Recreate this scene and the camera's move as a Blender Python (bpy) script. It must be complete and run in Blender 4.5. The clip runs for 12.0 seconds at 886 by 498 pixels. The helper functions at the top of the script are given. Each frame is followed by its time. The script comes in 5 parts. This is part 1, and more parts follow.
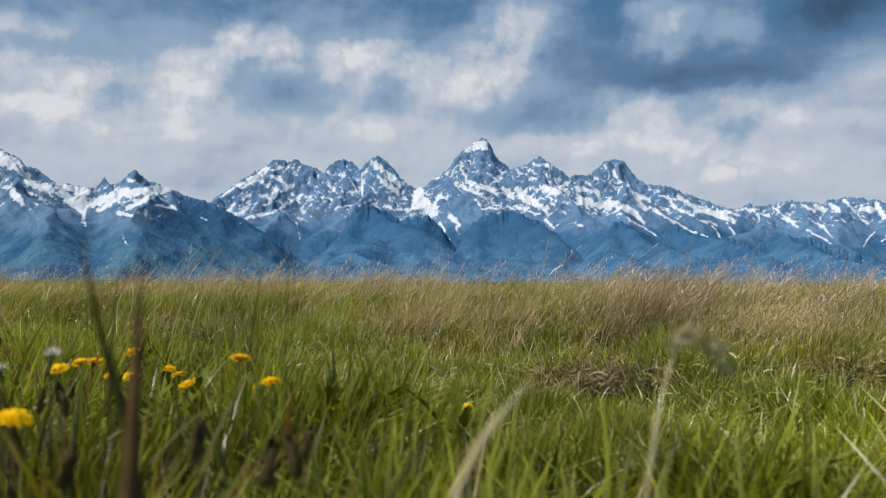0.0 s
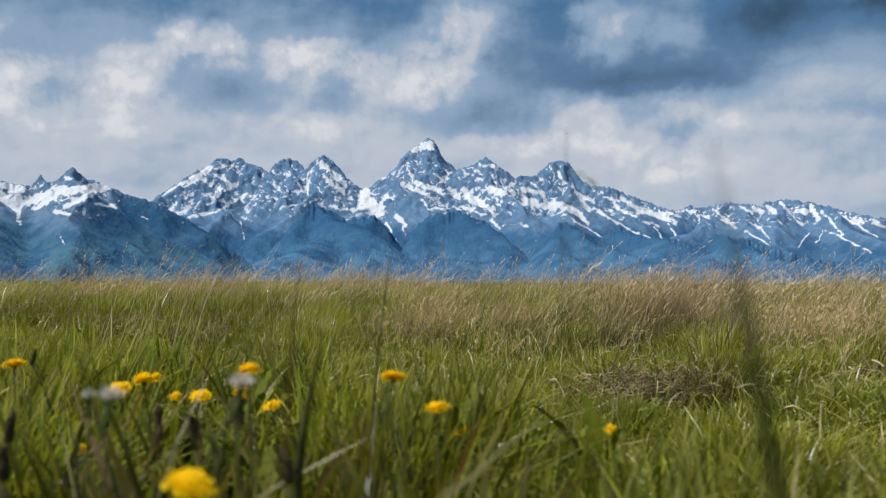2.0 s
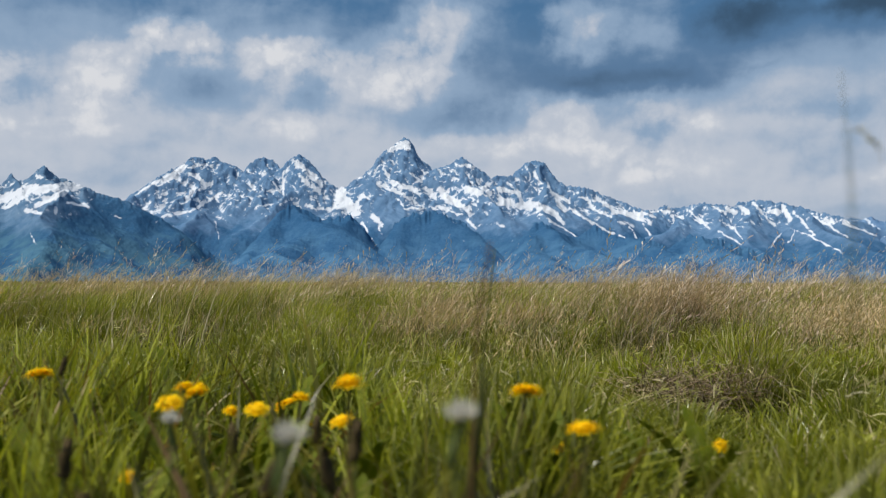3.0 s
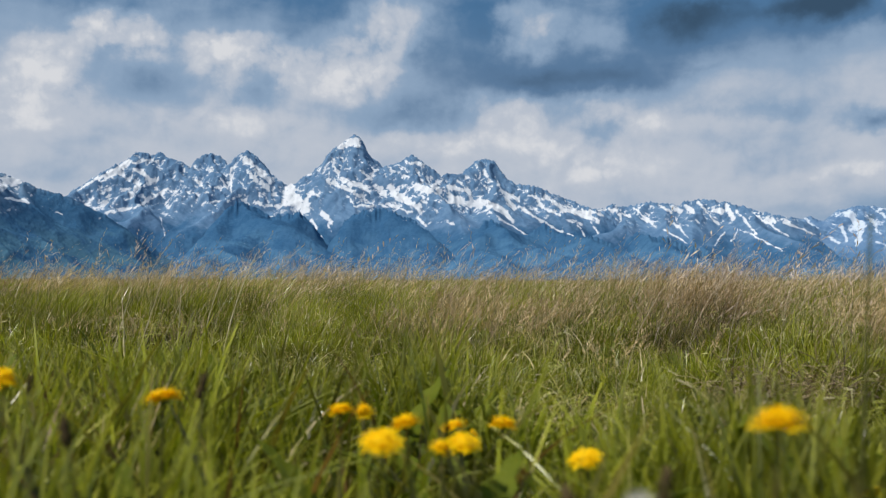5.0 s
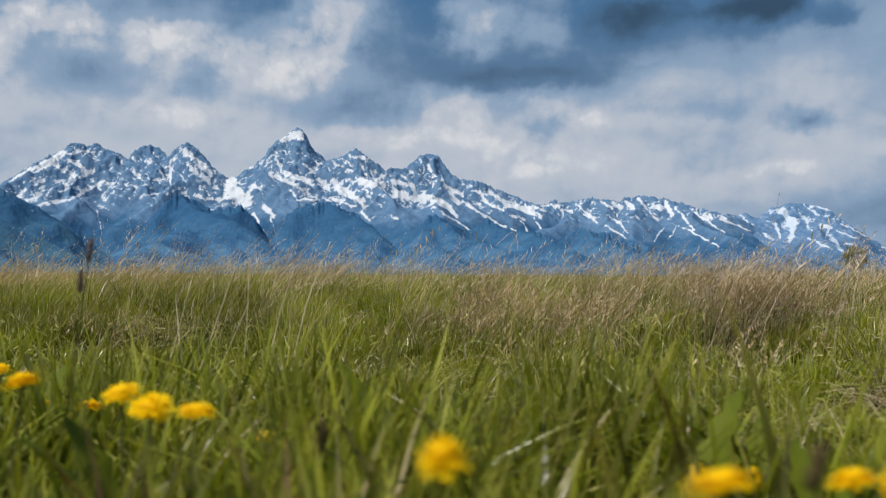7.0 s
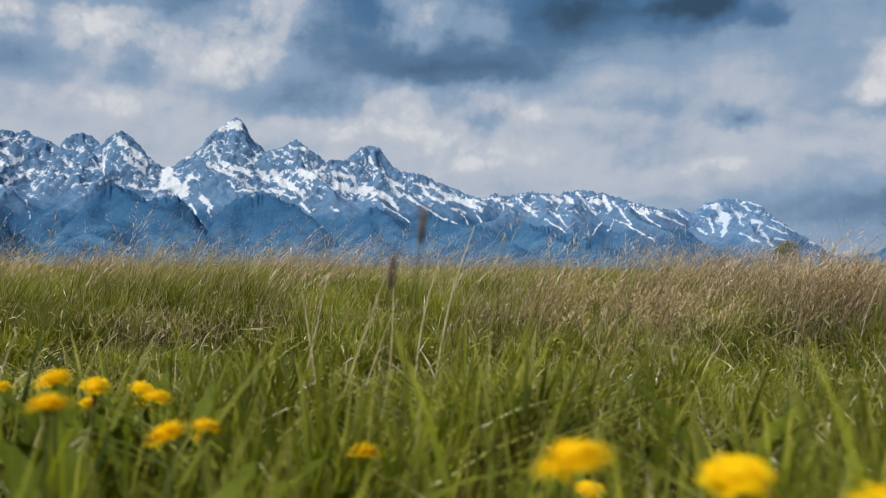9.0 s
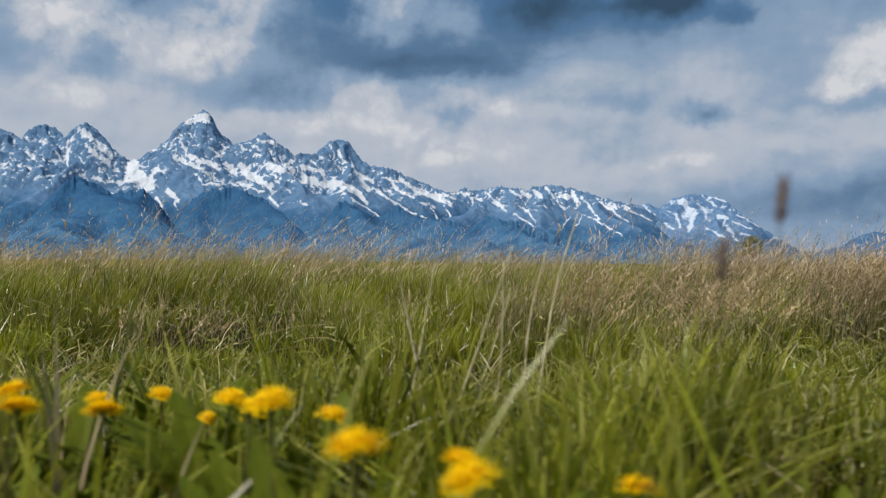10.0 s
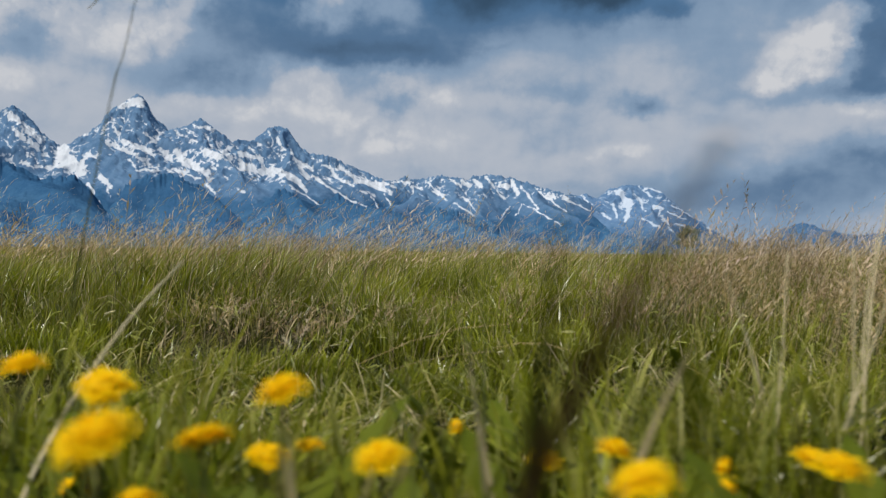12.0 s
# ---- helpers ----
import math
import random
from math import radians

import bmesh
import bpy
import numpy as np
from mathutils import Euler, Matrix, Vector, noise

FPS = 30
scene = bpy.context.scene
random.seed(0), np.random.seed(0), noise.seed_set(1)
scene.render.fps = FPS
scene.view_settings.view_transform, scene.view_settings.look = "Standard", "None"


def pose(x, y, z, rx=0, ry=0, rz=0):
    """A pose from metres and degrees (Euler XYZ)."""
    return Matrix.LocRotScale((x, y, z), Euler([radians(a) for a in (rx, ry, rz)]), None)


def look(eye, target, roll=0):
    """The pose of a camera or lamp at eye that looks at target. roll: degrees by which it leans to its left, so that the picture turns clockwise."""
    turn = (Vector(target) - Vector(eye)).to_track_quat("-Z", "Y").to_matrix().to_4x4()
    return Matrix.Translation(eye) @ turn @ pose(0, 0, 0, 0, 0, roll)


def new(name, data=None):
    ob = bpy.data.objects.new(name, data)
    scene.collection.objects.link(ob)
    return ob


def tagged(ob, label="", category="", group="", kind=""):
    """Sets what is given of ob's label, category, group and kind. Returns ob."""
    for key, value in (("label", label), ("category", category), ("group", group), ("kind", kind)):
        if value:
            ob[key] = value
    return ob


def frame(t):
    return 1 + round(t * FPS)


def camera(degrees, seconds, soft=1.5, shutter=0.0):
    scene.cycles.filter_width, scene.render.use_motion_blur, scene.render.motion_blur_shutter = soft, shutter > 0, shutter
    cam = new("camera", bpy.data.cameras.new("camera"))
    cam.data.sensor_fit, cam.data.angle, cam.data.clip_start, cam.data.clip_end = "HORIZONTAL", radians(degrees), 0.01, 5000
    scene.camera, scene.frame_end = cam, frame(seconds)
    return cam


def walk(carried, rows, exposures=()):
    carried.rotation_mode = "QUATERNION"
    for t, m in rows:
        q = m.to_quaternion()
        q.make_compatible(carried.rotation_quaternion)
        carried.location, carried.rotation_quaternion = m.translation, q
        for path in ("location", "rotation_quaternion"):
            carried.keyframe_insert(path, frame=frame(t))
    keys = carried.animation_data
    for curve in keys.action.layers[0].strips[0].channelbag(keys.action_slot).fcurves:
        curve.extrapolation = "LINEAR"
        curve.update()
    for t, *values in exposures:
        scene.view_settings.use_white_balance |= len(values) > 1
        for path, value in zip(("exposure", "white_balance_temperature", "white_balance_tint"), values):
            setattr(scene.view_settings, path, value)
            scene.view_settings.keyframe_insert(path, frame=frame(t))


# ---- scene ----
# ---------------------------------------------------------------- camera
EYE = 0.42          # height of the lens over the meadow at the start
cam = camera(55.0, 12.0, soft=1.0, shutter=0.5)
cam.data.dof.use_dof = True
cam.data.dof.focus_distance = 4.6
cam.data.dof.aperture_fstop = 5.4
# seconds, x, y, z from the first eye, yaw, pitch, roll
ROWS = [
    (0.0, -0.0000, -0.0000, -0.0000, -0.000, 2.200, -0.200),
    (0.5, -0.0802, 0.0578, 0.0007, -0.914, 2.203, -0.161),
    (1.0, -0.1587, 0.1268, 0.0010, -1.813, 2.223, -0.177),
    (1.5, -0.2338, 0.2127, -0.0028, -2.706, 2.204, -0.169),
    (2.0, -0.3154, 0.3071, -0.0072, -3.622, 2.224, -0.161),
    (2.5, -0.3924, 0.4022, -0.0104, -4.449, 2.206, -0.141),
    (3.0, -0.4654, 0.4956, -0.0132, -5.226, 2.213, -0.143),
    (5.0, -0.7558, 0.8581, -0.0285, -8.595, 2.063, -0.141),
    (5.5, -0.8392, 0.9580, -0.0304, -9.533, 2.024, -0.183),
    (6.0, -0.9272, 1.0637, -0.0324, -10.463, 1.945, -0.204),
    (6.5, -1.0168, 1.1722, -0.0341, -11.409, 1.838, -0.303),
    (7.0, -1.1113, 1.2846, -0.0343, -12.391, 1.718, -0.238),
    (9.0, -1.4997, 1.7463, -0.0407, -16.389, 1.249, -0.450),
    (9.5, -1.5964, 1.8648, -0.0436, -17.433, 1.056, -0.429),
    (10.0, -1.6916, 1.9859, -0.0482, -18.462, 0.891, -0.518),
    (10.5, -1.7860, 2.1098, -0.0512, -19.495, 0.707, -0.556),
    (11.0, -1.8834, 2.2356, -0.0547, -20.524, 0.532, -0.576),
    (11.5, -1.9803, 2.3672, -0.0532, -21.578, 0.351, -0.654),
    (12.0, -2.0769, 2.4981, -0.0548, -22.499, 0.183, -0.701),
]
walk(cam, [(t, pose(x, y, EYE + z, 90 + pitch, roll, yaw)) for t, x, y, z, yaw, pitch, roll in ROWS], [(0.0, -0.10), (3.0, -0.10), (7.0, -0.16), (9.5, -0.20), (12.0, -0.30)])
PATH = [(x, y) for _, x, y, *_ in ROWS]

# ---------------------------------------------------------------- light
SUN_AZ, SUN_EL = -110.0, 57.0     # degrees, to the right of the first view and over the horizon
sun_way = Vector((math.sin(radians(SUN_AZ)) * math.cos(radians(SUN_EL)), math.cos(radians(SUN_AZ)) * math.cos(radians(SUN_EL)), math.sin(radians(SUN_EL))))
sun = new("sun", bpy.data.lights.new("sun", "SUN"))
sun.data.energy, sun.data.angle, sun.data.color = 4.8, radians(0.6), (1.0, 0.95, 0.87)
sun.matrix_world = look(sun_way * 50, (0, 0, 0))


class Nodes:
    """Short hand for building node trees."""

    def __init__(self, tree):
        self.t = tree
        tree.nodes.clear()

    def add(self, kind, inputs=(), **settings):
        n = self.t.nodes.new(kind)
        for k, v in settings.items():
            if k == "operation":
                n.operation = v
            elif k == "data_type":
                n.data_type = v
            elif k == "blend_type":
                n.blend_type = v
            elif k == "attribute_name":
                n.attribute_name = v
            elif k == "feature":
                n.feature = v
            elif k == "noise_dimensions":
                n.noise_dimensions = v
            elif k == "interpolation_type":
                n.interpolation_type = v
        for k, v in (inputs.items() if isinstance(inputs, dict) else enumerate(inputs)):
            if v is None:
                continue
            if isinstance(v, bpy.types.NodeSocket):
                self.t.links.new(v, n.inputs[k])
            else:
                n.inputs[k].default_value = v
        return n

    def m(self, op, a, b=0.0, c=0.0):
        return self.add("ShaderNodeMath", (a, b, c), operation=op).outputs[0]

    def step(self, x, lo, hi, a=0.0, b=1.0):
        return self.add("ShaderNodeMapRange", (x, lo, hi, a, b), interpolation_type="SMOOTHSTEP").outputs[0]

    def mix(self, f, a, b, how="MIX"):
        n = self.add("ShaderNodeMix", data_type="RGBA", blend_type=how)
        for k, v in ((0, f), (6, a), (7, b)):
            if isinstance(v, bpy.types.NodeSocket):
                self.t.links.new(v, n.inputs[k])
            else:
                n.inputs[k].default_value = v
        return n.outputs[2]

    def noise(self, vec, scale, detail=4.0, rough=0.55, distortion=0.0):
        n = self.add("ShaderNodeTexNoise", {"Vector": vec, "Scale": scale, "Detail": detail, "Roughness": rough, "Distortion": distortion})
        return n.outputs[0]

    def attr(self, name, out="Fac"):
        return self.add("ShaderNodeAttribute", attribute_name=name).outputs[out]


# sky: clear blue above, a broken sheet of cumulus with shaded bases
world = bpy.data.worlds.new("sky")
scene.world = world
world.use_nodes = True
W = Nodes(world.node_tree)
sky = W.add("ShaderNodeTexSky")
sky.sky_type, sky.sun_disc = "NISHITA", False
sky.sun_elevation, sky.sun_rotation = radians(SUN_EL), radians(SUN_AZ)
sky.altitude, sky.air_density, sky.dust_density, sky.ozone_density = 2000, 1.0, 0.6, 1.5
coord = W.add("ShaderNodeTexCoord").outputs["Generated"]
split = W.add("ShaderNodeSeparateXYZ", (coord,))
DEG = 180 / math.pi
az = W.m("MULTIPLY", W.m("ARCTAN2", split.outputs[0], split.outputs[1]), DEG)
el = W.m("MULTIPLY", W.m("ARCSINE", split.outputs[2]), DEG)
flat = W.add("ShaderNodeCombineXYZ", (az, el, 0.0)).outputs[0]


def shaken(scale, detail, rough, across, up):
    """A drift of the sky's coordinates that frays the clouds."""
    n = W.add("ShaderNodeTexNoise", {"Vector": flat, "Scale": scale, "Detail": detail, "Roughness": rough})
    off = W.add("ShaderNodeVectorMath", (n.outputs[1], (0.5, 0.5, 0.5)), operation="SUBTRACT").outputs[0]
    return W.add("ShaderNodeVectorMath", (off, (across, up, 0.0)), operation="MULTIPLY").outputs[0]


drift = W.add("ShaderNodeVectorMath", (shaken(0.20, 2.0, 0.5, 1.0, 0.6), shaken(0.55, 5.0, 0.58, 2.2, 1.5)), operation="ADD").outputs[0]
warped = W.add("ShaderNodeVectorMath", (flat, drift), operation="ADD").outputs[0]
frayed = W.add("ShaderNodeVectorMath", (warped, shaken(0.32, 4.0, 0.6, 2.6, 1.5)), operation="ADD").outputs[0]

# sunlit heaps and shaded bases of cloud: azimuth, elevation, half width, half height, weight
HEAPS_SOUTH = [
    (-12.5, 15.5, 2.36, 0.84, 0.33), (-13.8, 14.7, 1.33, 0.95, 0.2), (-10.8, 14.7, 1.33, 0.84, 0.16), (-16.6, 13.4, 1.71, 1.14, 0.26), (-16.9, 11.8, 2.28, 1.14, 0.2), (-22.4, 13.0, 1.71, 0.76, 0.23),
    (-23.7, 11.5, 1.9, 0.95, 0.2), (-25.9, 10.6, 1.9, 0.57, 0.23), (-21.4, 9.9, 5.7, 0.95, 0.13), (-26.5, 13.0, 2.28, 0.76, 0.16), (-26.6, 15.3, 2.66, 0.68, 0.16), (-4.4, 14.9, 2.66, 0.84, 0.26),
    (-6.7, 14.5, 2.28, 1.14, 0.16), (-5.2, 12.7, 1.14, 0.95, 0.13), (-1.0, 13.9, 1.9, 1.14, 0.12), (3.6, 15.3, 2.28, 1.71, 0.22), (5.5, 17.1, 1.9, 1.33, 0.2), (2.5, 13.1, 1.9, 1.14, 0.18),
]
HEAPS_NORTH = [
    (15.2, 16.4, 2.28, 1.14, 0.08), (13.4, 17.4, 2.28, 1.14, 0.08), (19.1, 16.3, 2.28, 1.52, 0.04), (12.6, 11.6, 2.28, 0.95, 0.15), (-5.2, 10.1, 4.94, 0.95, 0.1), (8.2, 9.2, 4.56, 0.76, 0.1),
    (17.3, 10.9, 5.7, 1.14, 0.1), (17.9, 8.3, 4.56, 1.52, 0.1), (20.9, 10.3, 1.9, 0.68, 0.08), (33.7, 6.8, 2.28, 0.57, 0.1), (30.8, 6.2, 1.52, 0.46, 0.08), (45.9, 12.3, 2.28, 1.33, 0.3),
    (44.6, 10.9, 1.9, 0.76, 0.2), (47.2, 14.0, 1.52, 1.14, 0.25), (43.3, 10.7, 1.14, 0.57, 0.15), (49.1, 8.9, 1.9, 0.57, 0.15), (15.3, 15.4, 1.9, 0.95, 0.05), (12.4, 15.5, 1.52, 0.76, 0.08),
    (18.5, 6.6, 1.52, 0.76, 0.08), (-0.5, 13.0, 3.04, 1.14, 0.1),
]
BASES_SOUTH = [
    (-21.1, 11.9, 1.14, 1.14, 0.25), (-22.2, 11.3, 1.14, 0.76, 0.15), (-11.9, 12.5, 2.28, 1.06, 0.3), (-9.7, 11.7, 2.66, 0.95, 0.25), (-3.6, 12.2, 1.33, 0.68, 0.2), (-11.5, 9.4, 3.42, 0.95, 0.15),
    (-16.2, 6.5, 3.04, 0.76, 0.12), (7.8, 14.5, 1.14, 1.71, 0.2), (11.2, 16.7, 1.33, 1.33, 0.28), (14.8, 12.8, 4.18, 0.94, 0.32), (11.9, 13.8, 2.66, 0.95, 0.3), (19.0, 13.4, 3.8, 1.16, 0.30),
    (17.3, 14.9, 2.28, 0.76, 0.2), (22.4, 13.3, 2.66, 0.76, 0.2), (9.7, 11.4, 3.04, 0.95, 0.25), (6.3, 10.7, 4.18, 0.68, 0.2), (5.9, 13.1, 1.52, 1.14, 0.12), (23.4, 15.8, 1.9, 1.52, 0.28),
    (25.6, 15.9, 2.66, 1.33, 0.3), (19.3, 9.3, 1.52, 0.76, 0.1),
]
BASES_MIDDLE = [
    (41.8, 3.2, 5.5, 2.0, 0.19), (40.2, 5.0, 4.0, 0.9, 0.12),
    (33.2, 16.2, 2.28, 1.14, 0.5), (29.5, 16.9, 4.56, 0.68, 0.25), (37.1, 15.6, 0.76, 0.46, 0.25), (35.0, 9.6, 1.33, 0.57, 0.25), (30.8, 10.6, 1.14, 0.38, 0.12), (27.4, 10.6, 2.66, 0.3, 0.1),
    (19.0, 9.5, 0.76, 0.95, 0.12), (26.0, 13.5, 0.76, 0.23, 0.1), (27.7, 9.4, 3.04, 0.76, 0.1),
]
BASES_NORTH = [
    (49.3, 12.5, 1.33, 2.85, 0.55), (47.2, 9.9, 4.56, 0.53, 0.4), (49.1, 6.4, 2.28, 0.76, 0.45), (43.1, 3.8, 6.84, 1.33, 0.22), (47.9, 4.6, 3.8, 0.95, 0.2), (-4.0, 12.6, 1.52, 1.14, 0.3),
    (35.3, 9.9, 0.95, 0.61, 0.22), (27.9, 11.0, 2.28, 0.46, 0.1), (31.3, 10.4, 0.76, 0.53, 0.1), (19.6, 10.0, 0.84, 0.84, 0.15), (8.1, 10.6, 4.56, 1.14, 0.2), (5.6, 11.2, 3.04, 0.95, 0.12),
    (42.4, 6.7, 2.66, 0.57, 0.12),
]


def heaped(vec, rows, firm=1.0):
    s = W.add("ShaderNodeSeparateXYZ", (vec,))
    total = None
    for a, e, ra, re, weight in rows:
        du = W.m("MULTIPLY", W.m("SUBTRACT", s.outputs[0], a), 1 / ra)
        dv = W.m("MULTIPLY", W.m("SUBTRACT", s.outputs[1], e), 1 / re)
        q = W.m("MULTIPLY_ADD", du, du, W.m("MULTIPLY", dv, dv))
        g = W.m("MULTIPLY", W.m("EXPONENT", W.m("MULTIPLY", W.m("POWER", q, firm), -1.0)), weight)
        total = g if total is None else W.m("ADD", total, g)
    return total


def billows(vec):
    """Rounded cauliflower heads mixed with soft wisps, about 0 to 1."""
    bent = W.add("ShaderNodeVectorMath", (W.add("ShaderNodeTexNoise", {"Vector": vec, "Scale": 0.5, "Detail": 3.0}).outputs[1], (1.6, 1.2, 0.0)), operation="MULTIPLY").outputs[0]
    bent = W.add("ShaderNodeVectorMath", (bent, vec), operation="ADD").outputs[0]
    cells = W.add("ShaderNodeTexVoronoi", {"Vector": bent, "Scale": 0.46, "Detail": 3.6, "Roughness": 0.56, "Lacunarity": 2.2}, feature="F1")
    cells.normalize = True
    return W.m("ADD", W.m("MULTIPLY_ADD", cells.outputs["Distance"], -0.50, 0.36), W.m("MULTIPLY", W.noise(vec, 0.24, 3.5, 0.45, 0.3), 0.72))


puffs = billows(flat)
puffs_up = billows(W.add("ShaderNodeVectorMath", (flat, (-0.40, 0.50, 0.0)), operation="ADD").outputs[0])
banks = W.noise(W.add("ShaderNodeVectorMath", (flat, (0.42, 1.0, 1.0)), operation="MULTIPLY").outputs[0], 0.32, 5.0, 0.5, 0.4)
heaps = heaped(warped, [(a, e, 1.15 * ra, 1.2 * re, w) for a, e, ra, re, w in HEAPS_SOUTH + HEAPS_NORTH], 1.5)
bases = W.m("MULTIPLY", heaped(frayed, [(a, e, 1.3 * ra, 1.25 * re, w * (0.62 if a < 11 else 0.95)) for a, e, ra, re, w in BASES_SOUTH + BASES_MIDDLE + BASES_NORTH]), W.step(puffs, 0.30, 0.60, 0.55, 0.95))
cover = W.m("ADD", W.step(el, 19.0, 9.0, 0.40, 0.80), W.step(el, 6.0, 1.0, 0.0, -0.08))
cover = W.m("ADD", cover, W.m("SUBTRACT", W.m("MULTIPLY", heaps, 0.80), bases))
edge = W.m("MULTIPLY_ADD", W.m("SUBTRACT", puffs, 0.5), 1.1, heaps)
cover = W.m("ADD", cover, W.m("MULTIPLY", W.step(edge, 0.02, 0.36, 0.0, 0.09), W.step(heaps, 0.02, 0.10)))
cover = W.m("MULTIPLY_ADD", W.m("SUBTRACT", banks, 0.5), 0.42, cover)
cover = W.m("MULTIPLY_ADD", W.m("SUBTRACT", puffs, 0.5), W.m("MULTIPLY_ADD", heaps, 1.7, 0.34), cover)
cover = W.m("MULTIPLY_ADD", W.m("SUBTRACT", puffs, puffs_up), W.m("MULTIPLY_ADD", heaps, 2.6, 0.22), cover)
blue = W.mix(1.0, sky.outputs[0], (0.031, 0.069, 0.082, 1), "MULTIPLY")
slate = W.mix(W.step(el, 13.0, 19.0, 0.0, 0.6), (0.108, 0.198, 0.335, 1), blue)
air = W.mix(W.step(cover, -0.05, 0.30), (0.042, 0.085, 0.145, 1), slate)
air = W.mix(W.step(cover, 0.28, 0.62), air, (0.27, 0.38, 0.53, 1))
air = W.mix(W.step(cover, 0.58, 0.88), air, (0.50, 0.55, 0.635, 1))
air = W.mix(W.step(cover, 0.85, 1.10), air, (0.70, 0.715, 0.75, 1))
back = W.add("ShaderNodeBackground", (air, 1.05))
W.add("ShaderNodeOutputWorld", (back.outputs[0],))


# ---------------------------------------------------------------- numeric noise
def lattice(seed):
    r = np.random.RandomState(seed)
    a = r.rand(256) * 2 * np.pi
    return r.permutation(256), np.cos(a), np.sin(a)


def perlin(x, y, seed=0):
    p, gx, gy = lattice(seed)
    x0, y0 = np.floor(x).astype(int), np.floor(y).astype(int)
    fx, fy = x - x0, y - y0
    u, v = fx ** 3 * (fx * (fx * 6 - 15) + 10), fy ** 3 * (fy * (fy * 6 - 15) + 10)

    def corner(i, j):
        h = p[(p[(x0 + i) & 255] + y0 + j) & 255]
        return gx[h] * (fx - i) + gy[h] * (fy - j)

    return ((1 - u) * (1 - v) * corner(0, 0) + u * (1 - v) * corner(1, 0) + (1 - u) * v * corner(0, 1) + u * v * corner(1, 1)) * 1.4


def fbm(x, y, octaves, seed=0, gain=0.5):
    total, amp = 0.0, 1.0
    for k in range(octaves):
        total = total + amp * perlin(x * 2 ** k, y * 2 ** k, seed + k)
        amp *= gain
    return total


def ridged(x, y, octaves, seed=0, gain=0.5):
    total, amp, weight = 0.0, 1.0, 1.0
    for k in range(octaves):
        n = (1 - np.abs(perlin(x * 2 ** k, y * 2 ** k, seed + k))) ** 2
        total = total + amp * n * weight
        weight, amp = np.clip(n * 1.4, 0, 1), amp * gain
    return total


def smooth(x, lo, hi):
    t = np.clip((x - lo) / (hi - lo), 0, 1)
    return t * t * (3 - 2 * t)


def mesh_from(name, verts, quads=None, tris=None, attrs=(), shade=True):
    """A mesh out of arrays, with float attributes on its points."""
    me = bpy.data.meshes.new(name)
    me.vertices.add(len(verts))
    me.vertices.foreach_set("co", np.asarray(verts, np.float32).ravel())
    parts, sizes = [], []
    if quads is not None and len(quads):
        parts.append(np.asarray(quads).ravel()), sizes.append(np.full(len(quads), 4))
    if tris is not None and len(tris):
        parts.append(np.asarray(tris).ravel()), sizes.append(np.full(len(tris), 3))
    idx, size = np.concatenate(parts).astype(np.int32), np.concatenate(sizes).astype(np.int32)
    me.loops.add(len(idx))
    me.loops.foreach_set("vertex_index", idx)
    me.polygons.add(len(size))
    me.polygons.foreach_set("loop_start", np.concatenate([[0], np.cumsum(size)[:-1]]).astype(np.int32))
    me.polygons.foreach_set("loop_total", size)
    if shade:
        me.polygons.foreach_set("use_smooth", np.ones(len(size), bool))
    for key, values in attrs:
        at = me.attributes.new(key, "FLOAT", "POINT")
        at.data.foreach_set("value", np.asarray(values, np.float32).ravel())
    me.update(calc_edges=True)
    return me


def material(name):
    mat = bpy.data.materials.new(name)
    mat.use_nodes = True
    return mat, Nodes(mat.node_tree)


def surface(N, color, rough=0.8, normal=None, metallic=0.0, through_light=None, spec=0.3, leafy=False):
    b = N.add("ShaderNodeBsdfPrincipled", {"Base Color": color, "Roughness": rough, "Metallic": metallic, "Specular IOR Level": spec})
    if normal is not None:
        N.t.links.new(normal, b.inputs["Normal"])
    out = b.outputs[0]
    if through_light is not None:
        tr = N.add("ShaderNodeBsdfTranslucent", (N.mix(1.0, color, (1.35, 1.35, 0.6, 1), "MULTIPLY") if leafy else color,))
        out = N.add("ShaderNodeMixShader", (through_light, out, tr.outputs[0])).outputs[0]
    N.add("ShaderNodeOutputMaterial", (out,))


